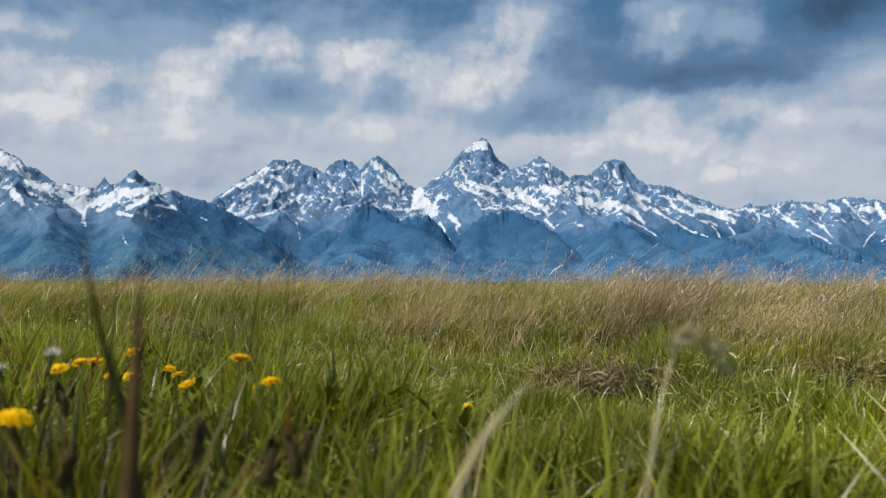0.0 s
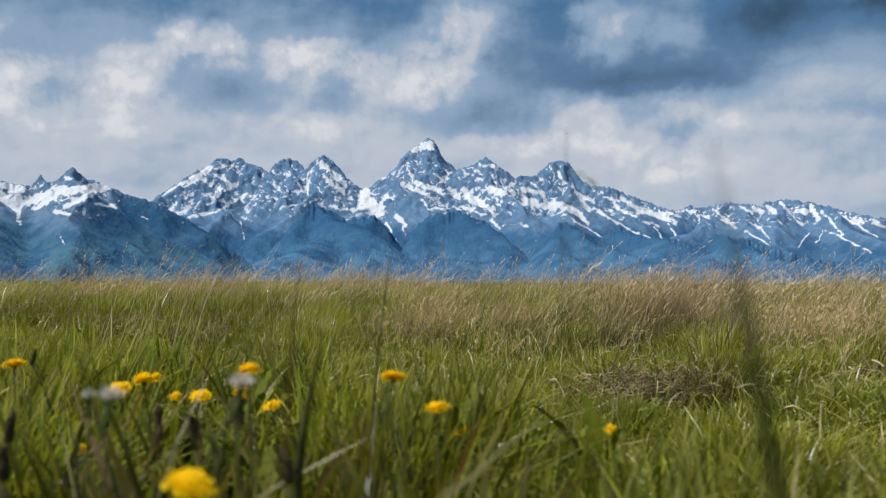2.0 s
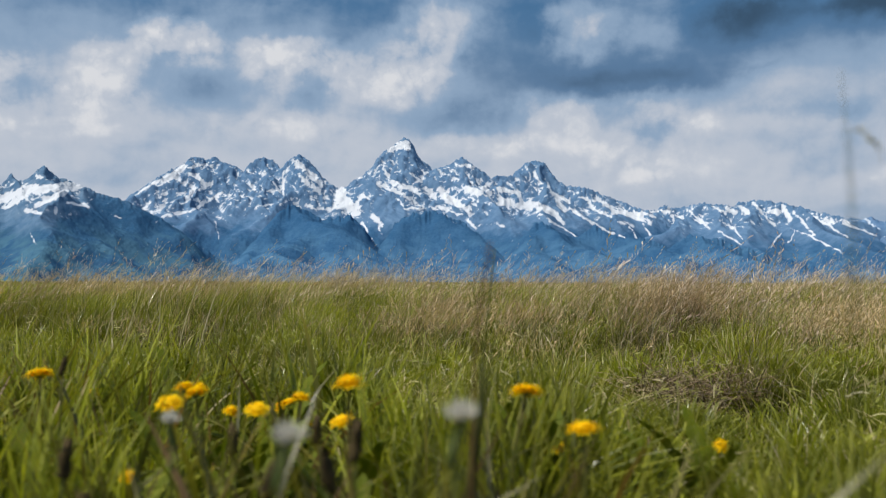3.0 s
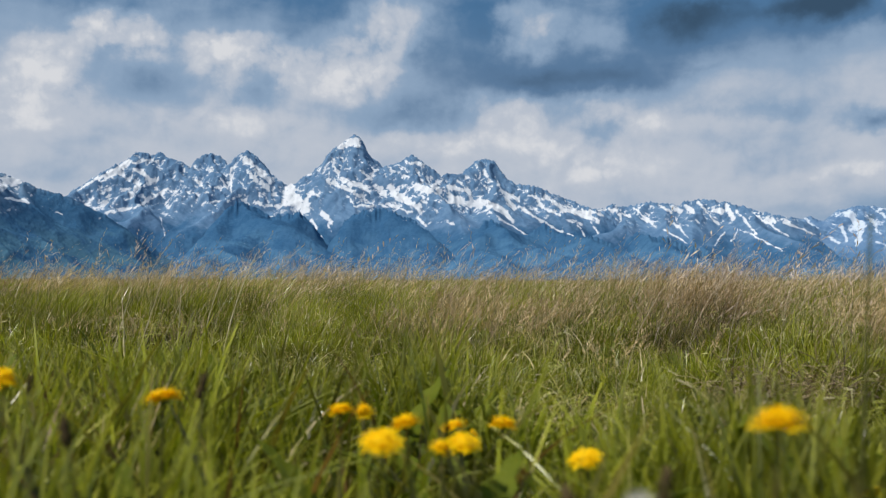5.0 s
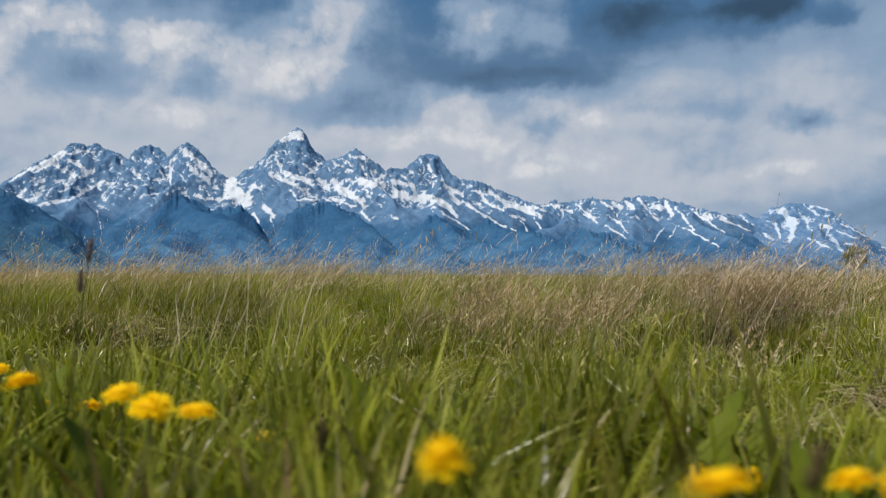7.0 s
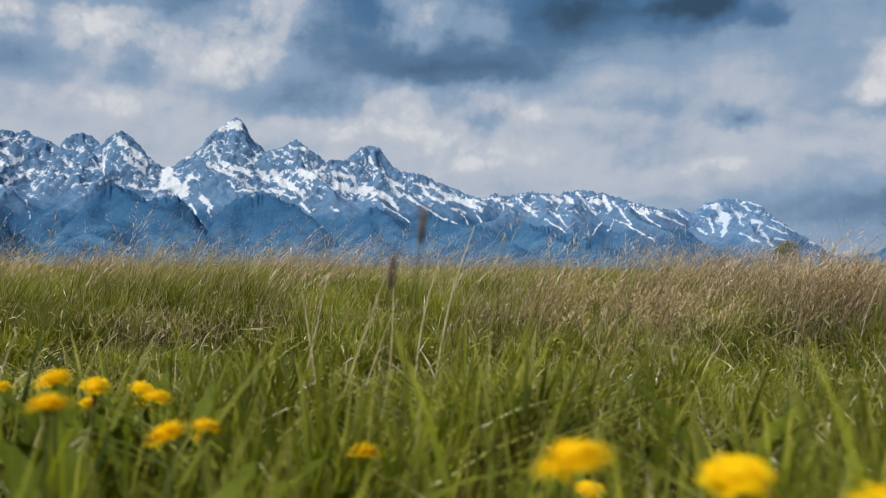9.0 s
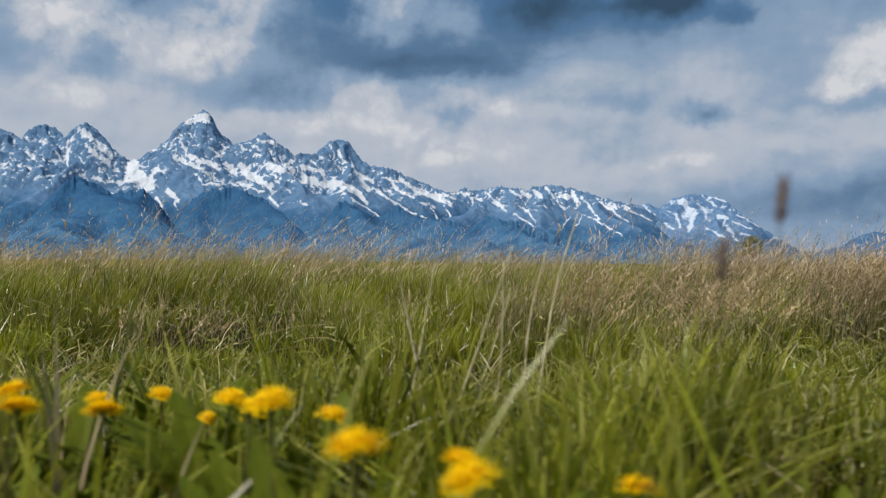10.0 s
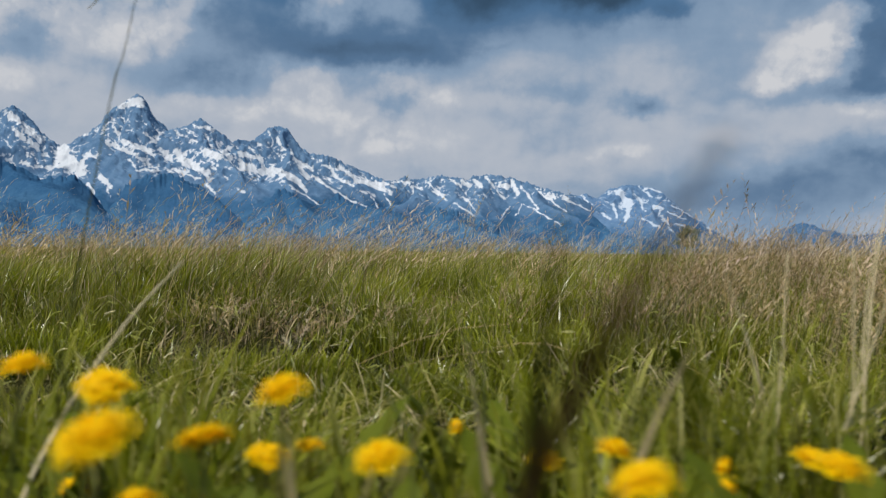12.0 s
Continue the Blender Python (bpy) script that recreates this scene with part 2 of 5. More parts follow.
# ---------------------------------------------------------------- materials
def mountain_material(name, rock_a, rock_b, forest_a, forest_b, haze_clearing, snow_color):
    """Granite with snow along its ledges and gullies, forest below, open slopes between the trees; blue haze is painted
    into all colours.
    """
    mat, N = material(name)
    pos = N.add("ShaderNodeNewGeometry").outputs["Position"]
    snow, wood = N.attr("snow"), N.attr("wood")
    cut = N.add("ShaderNodeSeparateXYZ", (pos,))
    x, y, z = cut.outputs[0], cut.outputs[1], cut.outputs[2]

    def streaks(lean, length, width, rough=0.62):
        c, s = math.cos(radians(lean)), math.sin(radians(lean))
        u = N.m("MULTIPLY_ADD", x, c / length, N.m("MULTIPLY", z, s / length))
        v = N.m("MULTIPLY_ADD", x, -s / width, N.m("MULTIPLY", z, c / width))
        return N.noise(N.add("ShaderNodeCombineXYZ", (u, v, N.m("MULTIPLY", y, 0.004))).outputs[0], 1.0, 5.0, rough, 0.5)

    tall = N.add("ShaderNodeVectorMath", (pos, (1.0, 1.0, 0.55)), operation="MULTIPLY").outputs[0]
    fine = N.noise(tall, 0.11, 5.0, 0.70)
    grain = N.noise(tall, 0.025, 7.0, 0.64)
    side = N.step(N.noise(tall, 0.006, 2.0, 0.5), 0.44, 0.56)
    ledges = N.add("ShaderNodeMix", {0: side, 2: streaks(33, 62.0, 17.0), 3: streaks(-38, 66.0, 18.0)}).outputs[0]
    gully = streaks(80, 75.0, 19.0)
    mask = N.m("MULTIPLY_ADD", N.m("SUBTRACT", ledges, 0.5), 1.7, N.m("MULTIPLY_ADD", N.m("SUBTRACT", gully, 0.5), 0.9, snow))
    mask = N.m("MULTIPLY_ADD", N.m("SUBTRACT", fine, 0.5), 1.25, mask)
    mask = N.step(mask, 0.46, 0.60)
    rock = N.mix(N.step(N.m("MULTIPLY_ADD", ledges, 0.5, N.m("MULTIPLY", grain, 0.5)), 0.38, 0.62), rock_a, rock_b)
    trees = N.mix(N.step(N.m("MULTIPLY_ADD", fine, 0.6, N.m("MULTIPLY", grain, 0.4)), 0.38, 0.62), forest_a, forest_b)
    # paler low down: open slopes, spread further to paint haze at the foot
    slope_and_haze = N.m("MULTIPLY", N.step(N.noise(tall, 0.011, 5.0, 0.62, 0.8), 0.40, 0.62), N.step(z, 210.0, 40.0))
    trees = N.mix(slope_and_haze, trees, haze_clearing)
    wooded = N.step(N.m("MULTIPLY_ADD", N.m("SUBTRACT", grain, 0.5), 1.6, wood), 0.2, 0.8)
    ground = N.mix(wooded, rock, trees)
    col = N.mix(mask, ground, snow_color)
    bump = N.add("ShaderNodeBump", {"Strength": N.m("MULTIPLY_ADD", wood, -0.45, 0.80), "Distance": 12.0, "Height": N.noise(tall, 0.03, 8.0, 0.62)}).outputs[0]
    surface(N, col, 1.0, bump, spec=0.0)
    return mat


# blue aerial haze is painted into these rock, forest and snow colours
MAT_MASSIF = mountain_material("blue_haze_granite_and_snow", (0.080, 0.160, 0.275, 1), (0.135, 0.228, 0.350, 1), (0.026, 0.086, 0.178, 1), (0.044, 0.116, 0.218, 1), (0.074, 0.170, 0.278, 1), (0.61, 0.64, 0.68, 1))
MAT_SHOULDER = mountain_material("near_haze_granite_and_snow", (0.075, 0.150, 0.250, 1), (0.145, 0.230, 0.330, 1), (0.025, 0.082, 0.165, 1), (0.043, 0.110, 0.200, 1), (0.072, 0.162, 0.228, 1), (0.61, 0.64, 0.68, 1))
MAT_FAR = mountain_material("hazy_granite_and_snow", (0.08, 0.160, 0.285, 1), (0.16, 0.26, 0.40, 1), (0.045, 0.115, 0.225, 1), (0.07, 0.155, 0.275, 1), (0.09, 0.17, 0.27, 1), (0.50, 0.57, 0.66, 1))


def soil_material():
    mat, N = material("meadow_soil")
    pos = N.add("ShaderNodeNewGeometry").outputs["Position"]
    a, b = N.noise(pos, 3.0, 6.0, 0.6), N.noise(pos, 0.25, 4.0, 0.6)
    col = N.mix(N.step(a, 0.35, 0.7), (0.014, 0.012, 0.007, 1), (0.035, 0.028, 0.015, 1))
    col = N.mix(N.step(b, 0.3, 0.7), col, (0.045, 0.048, 0.015, 1))
    bump = N.add("ShaderNodeBump", {"Strength": 0.6, "Distance": 0.02, "Height": N.noise(pos, 25.0, 6.0, 0.6)}).outputs[0]
    surface(N, col, 1.0, bump, spec=0.0)
    return mat


def blade_material(name, low, mid, tip, dry, dry_share, glow=0.35, rough=0.45, fresh=(2.1, 2.0, 1.25, 1)):
    """Grass: shade between the blades painted as a dark root, paler towards the tip, some blades dead."""
    mat, N = material(name)
    along, tone = N.attr("along"), N.attr("tone")
    # the low colour paints the gaps' shade onto each blade's lower part
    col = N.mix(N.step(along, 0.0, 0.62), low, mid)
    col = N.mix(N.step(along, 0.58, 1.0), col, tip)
    col = N.mix(N.step(tone, 0.1, 0.9), col, N.mix(1.0, col, fresh, "MULTIPLY"))
    col = N.mix(N.step(tone, 1 - dry_share, 1 - dry_share + 0.03), col, dry)
    pos = N.add("ShaderNodeNewGeometry").outputs["Position"]
    patch = N.step(N.noise(pos, 1.6, 4.0, 0.65), 0.3, 0.7)
    col = N.mix(1.0, col, N.mix(patch, (0.58, 0.55, 0.6, 1), (1.32, 1.32, 1.2, 1)), "MULTIPLY")
    surface(N, col, rough, None, through_light=glow, spec=0.5, leafy=True)
    return mat


MAT_SOIL = soil_material()
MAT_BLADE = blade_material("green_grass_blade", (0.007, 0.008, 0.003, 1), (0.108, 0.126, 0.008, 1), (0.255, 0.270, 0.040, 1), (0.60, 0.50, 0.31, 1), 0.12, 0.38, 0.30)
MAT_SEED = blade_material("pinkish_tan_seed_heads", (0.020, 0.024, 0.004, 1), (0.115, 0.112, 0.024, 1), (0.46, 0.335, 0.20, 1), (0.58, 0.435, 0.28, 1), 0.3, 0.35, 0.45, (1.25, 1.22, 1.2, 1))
# darker copy of the green blade, with shade of the near grass painted in
MAT_SWARD = blade_material("shaded_sward_blade", (0.007, 0.008, 0.003, 1), (0.100, 0.120, 0.008, 1), (0.220, 0.228, 0.034, 1), (0.50, 0.40, 0.24, 1), 0.12, 0.32, 0.34)
# straw colour, kept light to paint highlights on the grass as well
MAT_STRAW = blade_material("glint_straw_blade", (0.05, 0.05, 0.012, 1), (0.28, 0.25, 0.07, 1), (0.50, 0.43, 0.19, 1), (0.60, 0.50, 0.30, 1), 0.4, 0.35, 0.40, (1.3, 1.25, 1.1, 1))
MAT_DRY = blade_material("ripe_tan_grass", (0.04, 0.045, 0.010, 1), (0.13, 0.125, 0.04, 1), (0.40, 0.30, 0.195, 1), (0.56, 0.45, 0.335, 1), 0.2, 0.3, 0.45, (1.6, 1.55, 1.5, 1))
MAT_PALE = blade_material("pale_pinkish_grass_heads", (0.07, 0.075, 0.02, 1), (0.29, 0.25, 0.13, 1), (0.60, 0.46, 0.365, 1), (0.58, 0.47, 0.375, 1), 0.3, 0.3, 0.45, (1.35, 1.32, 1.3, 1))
# leaf colour darkened to stand for self-shadow in the near grass
MAT_SHADELEAF = blade_material("shade_olive_broad_leaf", (0.008, 0.008, 0.004, 1), (0.055, 0.058, 0.010, 1), (0.13, 0.115, 0.022, 1), (0.15, 0.085, 0.036, 1), 0.2, 0.38, 0.36)


def plain_material(name, a, b, scale, rough=0.6, glow=None, spec=0.3):
    mat, N = material(name)
    pos = N.add("ShaderNodeTexCoord").outputs["Object"]
    n = N.noise(pos, scale, 4.0, 0.6)
    surface(N, N.mix(N.step(n, 0.3, 0.7), a, b), rough, None, through_light=glow, spec=spec)
    return mat


MAT_PETAL = plain_material("yellow_petal", (0.98, 0.64, 0.002, 1), (0.99, 0.74, 0.005, 1), 180.0, 0.6, 0.45, 0.1)
MAT_STEM = plain_material("pale_green_stem", (0.10, 0.125, 0.018, 1), (0.15, 0.12, 0.035, 1), 30.0, 0.6, 0.2)
MAT_BRACT = plain_material("green_bract", (0.07, 0.10, 0.02, 1), (0.12, 0.14, 0.04, 1), 120.0, 0.6, 0.1)
MAT_BUD = plain_material("brown_bud", (0.040, 0.028, 0.014, 1), (0.085, 0.062, 0.026, 1), 90.0, 0.9, None, 0.1)
MAT_FLUFF = plain_material("white_seed_fluff", (0.80, 0.77, 0.68, 1), (0.88, 0.85, 0.77, 1), 200.0, 0.9, 0.4)
MAT_LEAF = plain_material("dandelion_leaf", (0.105, 0.150, 0.009, 1), (0.20, 0.235, 0.018, 1), 25.0, 0.6, 0.5, 0.15)

# ---------------------------------------------------------------- ground
def ground_height(x, y):
    return 0.02 * fbm(x * 0.6, y * 0.6, 3, 40)


def build_ground():
    rings = np.concatenate([np.linspace(0.0, 8.0, 60), np.geomspace(8.4, 4900, 70)])
    turns = 96
    ang = np.arange(turns) / turns * 2 * np.pi
    r, a = np.meshgrid(rings[1:], ang, indexing="ij")
    x, y = r * np.sin(a), r * np.cos(a)
    z = ground_height(x, y) * smooth(r, 400, 30)
    v = np.stack([x, y, z], -1).reshape(-1, 3)
    n = len(rings) - 1
    i, j = np.meshgrid(np.arange(n - 1), np.arange(turns), indexing="ij")
    k = (j + 1) % turns
    quads = np.stack([i * turns + j, (i + 1) * turns + j, (i + 1) * turns + k, i * turns + k], -1).reshape(-1, 4)[:, ::-1]
    v = np.concatenate([v, [[0, 0, float(ground_height(np.array(0.0), np.array(0.0)))]]])
    j = np.arange(turns)
    tris = np.stack([np.full(turns, len(v) - 1), (j + 1) % turns, j], -1)
    me = mesh_from("ground", v, quads, tris)
    me.materials.append(MAT_SOIL)
    tagged(new("ground", me), "flat meadow soil under dense grass, running to the mountains", "ground", kind="structure")


build_ground()

# ---------------------------------------------------------------- mountains
def ridge_lines(rng, skyline, dist_of, knobs, depth):
    """Crest, spurs that fall from the summits towards the valley, and side spurs: pieces (x, y, z, x, y, z)."""
    pieces = []

    def spot(a, d, e):
        return np.array([d * math.sin(radians(a)), d * math.cos(radians(a)), d * math.tan(radians(e))])

    def spur(p, way, drop, length, level):
        steps = 6 if level == 0 else 4
        q, turn = p.copy(), way
        for k in range(steps):
            turn += rng.uniform(-0.30, 0.30)
            hop = length / steps
            nxt = q + np.array([math.sin(turn) * hop, -math.cos(turn) * hop, -drop / steps * (1.35 - 0.7 * k / (steps - 1)) * rng.uniform(0.7, 1.3)])
            if nxt[2] < 2:
                break
            pieces.append(np.concatenate([q, nxt]))
            if level < 2 and k < steps - 1:
                for side in ((-1, 1) if rng.rand() < 0.55 else ((1,) if k % 2 else (-1,))):
                    fall = min(nxt[2] * 0.75, drop * (0.42 if level == 0 else 0.5))
                    spur(nxt, turn + side * rng.uniform(0.65, 1.15), fall, fall * rng.uniform(1.2, 1.6), level + 1)
            q = nxt

    n = len(skyline)
    crest = [spot(a, dist_of(a), e) for a, e in skyline]
    for k in range(n - 1):
        pieces.append(np.concatenate([crest[k], crest[k + 1]]))
    for k in range(1, n - 1):
        if skyline[k][1] >= skyline[k - 1][1] and skyline[k][1] > skyline[k + 1][1]:
            h = crest[k][2]
            for way in ((-0.55, 0.45) if rng.rand() < 0.6 else (rng.uniform(-0.4, 0.4),)):
                spur(crest[k], math.radians(-skyline[k][0]) + way + rng.uniform(-0.2, 0.2), h * 0.9, depth * rng.uniform(0.9, 1.15), 0)
        elif k % 3 == 0:
            h = crest[k][2]
            spur(crest[k], math.radians(-skyline[k][0]) + rng.uniform(-0.5, 0.5), h * 0.85, h * rng.uniform(1.3, 1.8), 1)
    for a, e, d in knobs:
        p = spot(a, d, e)
        for way in (-1.0, -0.2, 0.6, 1.2):
            spur(p, math.radians(-a) + way + rng.uniform(-0.15, 0.15), p[2] * 0.9, p[2] * rng.uniform(1.7, 2.3), 1)
        spur(p, math.radians(-a) + math.pi, p[2] * 0.3, 350, 2)
    return pieces


def crest_lift(gap, s, reach):
    """How far each column rises to its skyline: broad rises reach far down the face, single teeth stay at the crest."""
    w = np.hanning(27) / np.hanning(27).sum()
    broad = np.convolve(np.pad(gap, 13, mode="edge"), w, "valid")
    d = np.maximum(s, 0)
    return broad[:, None] * np.exp(-(d / reach) ** 2) + (gap - broad)[:, None] * np.exp(-(d / 0.035) ** 2)


def mountain(label, skyline, distance, depth, snow_from, snow_to, fields, mat, seed, wood_top, knobs=(), shoulder=None, crag=1.0, step=0.06, rows=190):
    """A range whose summits and saddles are given as azimuth and elevation in degrees; its faces fall towards the valley in spurs and gullies."""
    rng = np.random.RandomState(seed)
    sa, se = np.array(skyline).T
    az1 = np.arange(sa[0], sa[-1], step)
    jag = crag * (0.10 * perlin(az1 * 2.3, az1 * 0 + 3.1, seed) + 0.09 * perlin(az1 * 5.7, az1 * 0 + 8.3, seed + 1) + 0.06 * perlin(az1 * 12.0, az1 * 0 + 1.7, seed + 2))
    edge = smooth(az1, sa[0], sa[0] + 1.0) * smooth(az1, sa[-1], sa[-1] - 1.0)
    target = np.maximum(np.interp(az1, sa, se) + jag * edge, 0.02)

    def dist_of(q):
        return distance + 0.025 * distance * perlin(np.asarray(q * 0.35, float), np.asarray(0.7), seed + 9)

    s1 = np.concatenate([np.linspace(-0.10, 0, 8)[:-1], np.linspace(0, 1, rows) ** 1.1])
    a, s = np.meshgrid(az1, s1, indexing="ij")
    dist = dist_of(a) - depth * s
    px, py = dist * np.sin(np.radians(a)), dist * np.cos(np.radians(a))
    loose = 46 * smooth(np.abs(s), 0.0, 0.12)
    wx = px + loose * fbm(px / 230, py / 230, 4, seed + 3, 0.55)
    wy = py + loose * fbm(px / 230 + 40, py / 230, 4, seed + 4, 0.55)
    z = np.zeros_like(px)
    for x0, y0, z0, x1, y1, z1 in ridge_lines(rng, skyline, lambda q: float(dist_of(np.array(float(q)))), knobs, depth * 0.95):
        dx, dy = x1 - x0, y1 - y0
        t = np.clip(((wx - x0) * dx + (wy - y0) * dy) / (dx * dx + dy * dy + 1e-6), 0, 1)
        gap = np.hypot(wx - x0 - t * dx, wy - y0 - t * dy)
        np.maximum(z, z0 + (z1 - z0) * t - 0.86 * gap, out=z)
    apron = 0.30 * np.interp(a.ravel(), sa, se).reshape(a.shape) / 57.3 * distance * (1 - np.clip(s, 0, 1)) ** 1.3
    z = np.maximum(z, apron + 12 * fbm(px / 300, py / 300, 3, seed + 6))
    crags = ridged(px / 115.0, py / 115.0, 6, seed + 20, 0.62) - 0.95
    z = z + 0.45 * crag * crags * (3 + 0.075 * z) * smooth(z, 40, 320)
    z = np.maximum(z, 0) * smooth(s, 1.0, 0.93) * np.where(s < 0, 1 + s * 3.0, 1.0)
    # each column reaches its own skyline
    seen = np.degrees(np.arctan2(z, dist)).max(1)
    ratio = np.clip(target / np.maximum(seen, 1e-3), 0.5, 1.6)
    wide_w = np.hanning(41) / np.hanning(41).sum()
    z = z * np.convolve(np.pad(ratio, 20, mode="edge"), wide_w, "valid")[:, None]
    seen = np.degrees(np.arctan2(z, dist)).max(1)
    z = z + crest_lift(np.radians(target - seen), s, 0.10) * dist * smooth(z, 0, 30) + EYE - 3.0 * smooth(s, 0.9, 1.0)
    el = np.degrees(np.arctan2(z, dist))

    def blur(q, n, across=0):
        w = np.hanning((across or n) + 2)[1:-1]
        w /= w.sum()
        q = np.apply_along_axis(lambda c: np.convolve(np.pad(c, (across or n) // 2, mode="edge"), w, "valid"), 0, q)
        w = np.hanning(n + 2)[1:-1]
        w /= w.sum()
        return np.apply_along_axis(lambda c: np.convolve(np.pad(c, n // 2, mode="edge"), w, "valid"), 1, q)

    top = wood_top + 0.5 * fbm(a * 0.5, s * 3, 3, seed + 35)
    for ka, ke, kd in knobs:
        top = np.maximum(top, (ke + 0.3) * np.exp(-((a - ka) / 3.0) ** 4) * smooth(dist, kd + 260, kd + 60))
    if shoulder:
        top = top + shoulder[1] * smooth(a, shoulder[0] - 3.5, shoulder[0] + 1.5)
    wood = smooth(el, top + 2.0, top - 1.2)
    z = z + (blur(z, 21) - z) * 0.85 * smooth(wood, 0.0, 0.2) * smooth(s, 0.02, 0.10)
    z = z + (blur(z, 41, 91) - z) * 0.62 * smooth(wood, 0.0, 0.9) * smooth(s, 0.06, 0.35)
    z = z + (2.6 * (rng.rand(*z.shape) - 0.5) + 7 * (ridged(px / 120, py / 120, 4, seed + 50) - 0.9)) * smooth(wood, 0.1, 0.9) * smooth(s, 1.0, 0.95) * smooth(s, 0.0, 0.05)
    z = z + crest_lift(np.radians(target - np.degrees(np.arctan2(z - EYE, dist)).max(1)), s, 0.2) * dist * smooth(z, 0, 30)
    z = z * smooth(s, 1.0, 0.93) - 4.0 * smooth(s, 0.95, 1.0)
    el = np.degrees(np.arctan2(z, dist))
    v = np.stack([px, py, z], -1).reshape(-1, 3)
    na, ns = a.shape
    i, j = np.meshgrid(np.arange(na - 1), np.arange(ns - 1), indexing="ij")
    quads = np.stack([i * ns + j, (i + 1) * ns + j, (i + 1) * ns + j + 1, i * ns + j + 1], -1).reshape(-1, 4)[:, ::-1]

    # snow lies high up, in hollows and in its own fields, and slides off what is steep
    gz_a, gz_s = np.gradient(z)
    steep = np.hypot(gz_a / (np.radians(step) * dist), gz_s / np.maximum(np.abs(np.gradient(dist)[1]), 1))
    hollow = np.clip((blur(z, 7) - z) / 4.0, -1, 1)
    wide = np.clip((blur(z, 21) - z) / 14.0, -1, 1)
    line = snow_from + 0.55 * fbm(a * 0.35, s * 2, 3, seed + 31)
    snow = smooth(el, line, line + snow_to) * (0.33 + 0.22 * hollow + 0.14 * wide - 0.20 * (smooth(steep, 0.6, 1.6) - 0.5) + 0.26 * fbm(px / 260, z / 170, 4, seed + 33))
    snow = np.maximum(snow, 0) * (1 - 0.9 * wood)
    # drifts placed by angle to fit the camera's view: from, to, half width
    da = a + 0.10 * fbm(a * 1.7, el * 1.7, 3, seed + 60)
    de = el + 0.10 * fbm(a * 1.7 + 31, el * 1.7, 3, seed + 61)
    drifted = np.zeros_like(a)
    for a0, e0, a1, e1, w in fields:
        w = max(1.25 * w, 0.06)
        cols = np.where((az1 > min(a0, a1) - 1) & (az1 < max(a0, a1) + 1))[0]
        if len(cols):
            c = slice(cols[0], cols[-1] + 1)
            ga, ge = a1 - a0, e1 - e0
            t = np.clip(((da[c] - a0) * ga + (de[c] - e0) * ge) / (ga * ga + ge * ge + 1e-6), 0, 1)
            gap = np.hypot(da[c] - a0 - t * ga, de[c] - e0 - t * ge)
            drifted[c] = np.maximum(drifted[c], smooth(gap, 1.45 * w, 0.25 * w))
    snow = snow + 0.70 * drifted
    me = mesh_from("mountain", v, quads, None, [("snow", np.clip(snow, 0, 1.3)), ("wood", wood)])
    me.materials.append(mat)
    return tagged(new("mountain", me), label, "mountain", kind="structure")


MASSIF = [(-18.51, 1.72), (-16.52, 4.13), (-15.22, 5.24), (-14.63, 5.74), (-13.03, 6.85), (-12.03, 7.40), (-11.14, 8.11), (-10.53, 7.86), (-9.94, 8.06), (-9.03, 7.66), (-8.03, 7.22), (-7.63, 7.72), (-7.23, 8.02), (-6.73, 8.14), (-6.13, 7.98), (-5.63, 7.43), (-5.23, 7.98), (-4.48, 8.43), (-3.73, 7.99), (-2.83, 6.89), (-2.02, 6.29), (-1.42, 6.24), (-0.97, 6.65), (-0.13, 7.15), (0.67, 8.05), (1.12, 8.68), (1.60, 8.98), (2.15, 9.32), (2.60, 9.76), (2.95, 9.50), (3.27, 8.98), (3.57, 8.31), (4.28, 7.76), (4.68, 7.32), (4.88, 7.69), (5.58, 7.89), (6.48, 8.42), (7.28, 7.82), (7.98, 7.37), (8.38, 6.98), (9.08, 7.15), (9.68, 6.98)]
MASSIF_NORTH = [(10.18, 7.43), (10.68, 7.93), (11.48, 8.18), (12.08, 7.89), (12.78, 6.89), (13.49, 6.39), (14.69, 6.31), (15.49, 5.96), (16.79, 5.44), (17.69, 5.05), (18.79, 4.65), (19.99, 3.80), (22.30, 2.50), (25.40, 0.91), (27.00, 0.46)]
# drifts and snowfields: azimuth and elevation of both ends, half width
SNOW_WEST = [
    (-13.07, 6.46, -11.74, 7.38, 0.15), (-11.74, 7.38, -9.91, 7.59, 0.07), (-11.34, 6.91, -10.21, 6.21, 0.12), (-11.32, 5.71, -10.05, 6.38, 0.13), (-11.56, 5.3, -10.52, 5.16, 0.1), (-11.15, 4.66, -9.41, 5.75, 0.07),
    (-14.62, 5.54, -13.38, 6.45, 0.07), (-13.04, 4.14, -11.94, 4.4, 0.07), (-12.1, 4.32, -11.31, 4.5, 0.04), (-9.87, 3.88, -9.54, 2.74, 0.03), (-6.99, 7.09, -6.34, 6.94, 0.08), (-6.17, 6.62, -5.67, 5.89, 0.04),
    (-5.44, 7.2, -5.51, 5.73, 0.03), (-7.63, 6.35, -7.31, 6.03, 0.07), (-6.82, 6.04, -6.16, 5.88, 0.04), (-7.3, 4.89, -5.99, 5.07, 0.05), (-5.67, 5.07, -4.85, 5.49, 0.07), (-4.69, 5.41, -4.03, 5.75, 0.05),
]
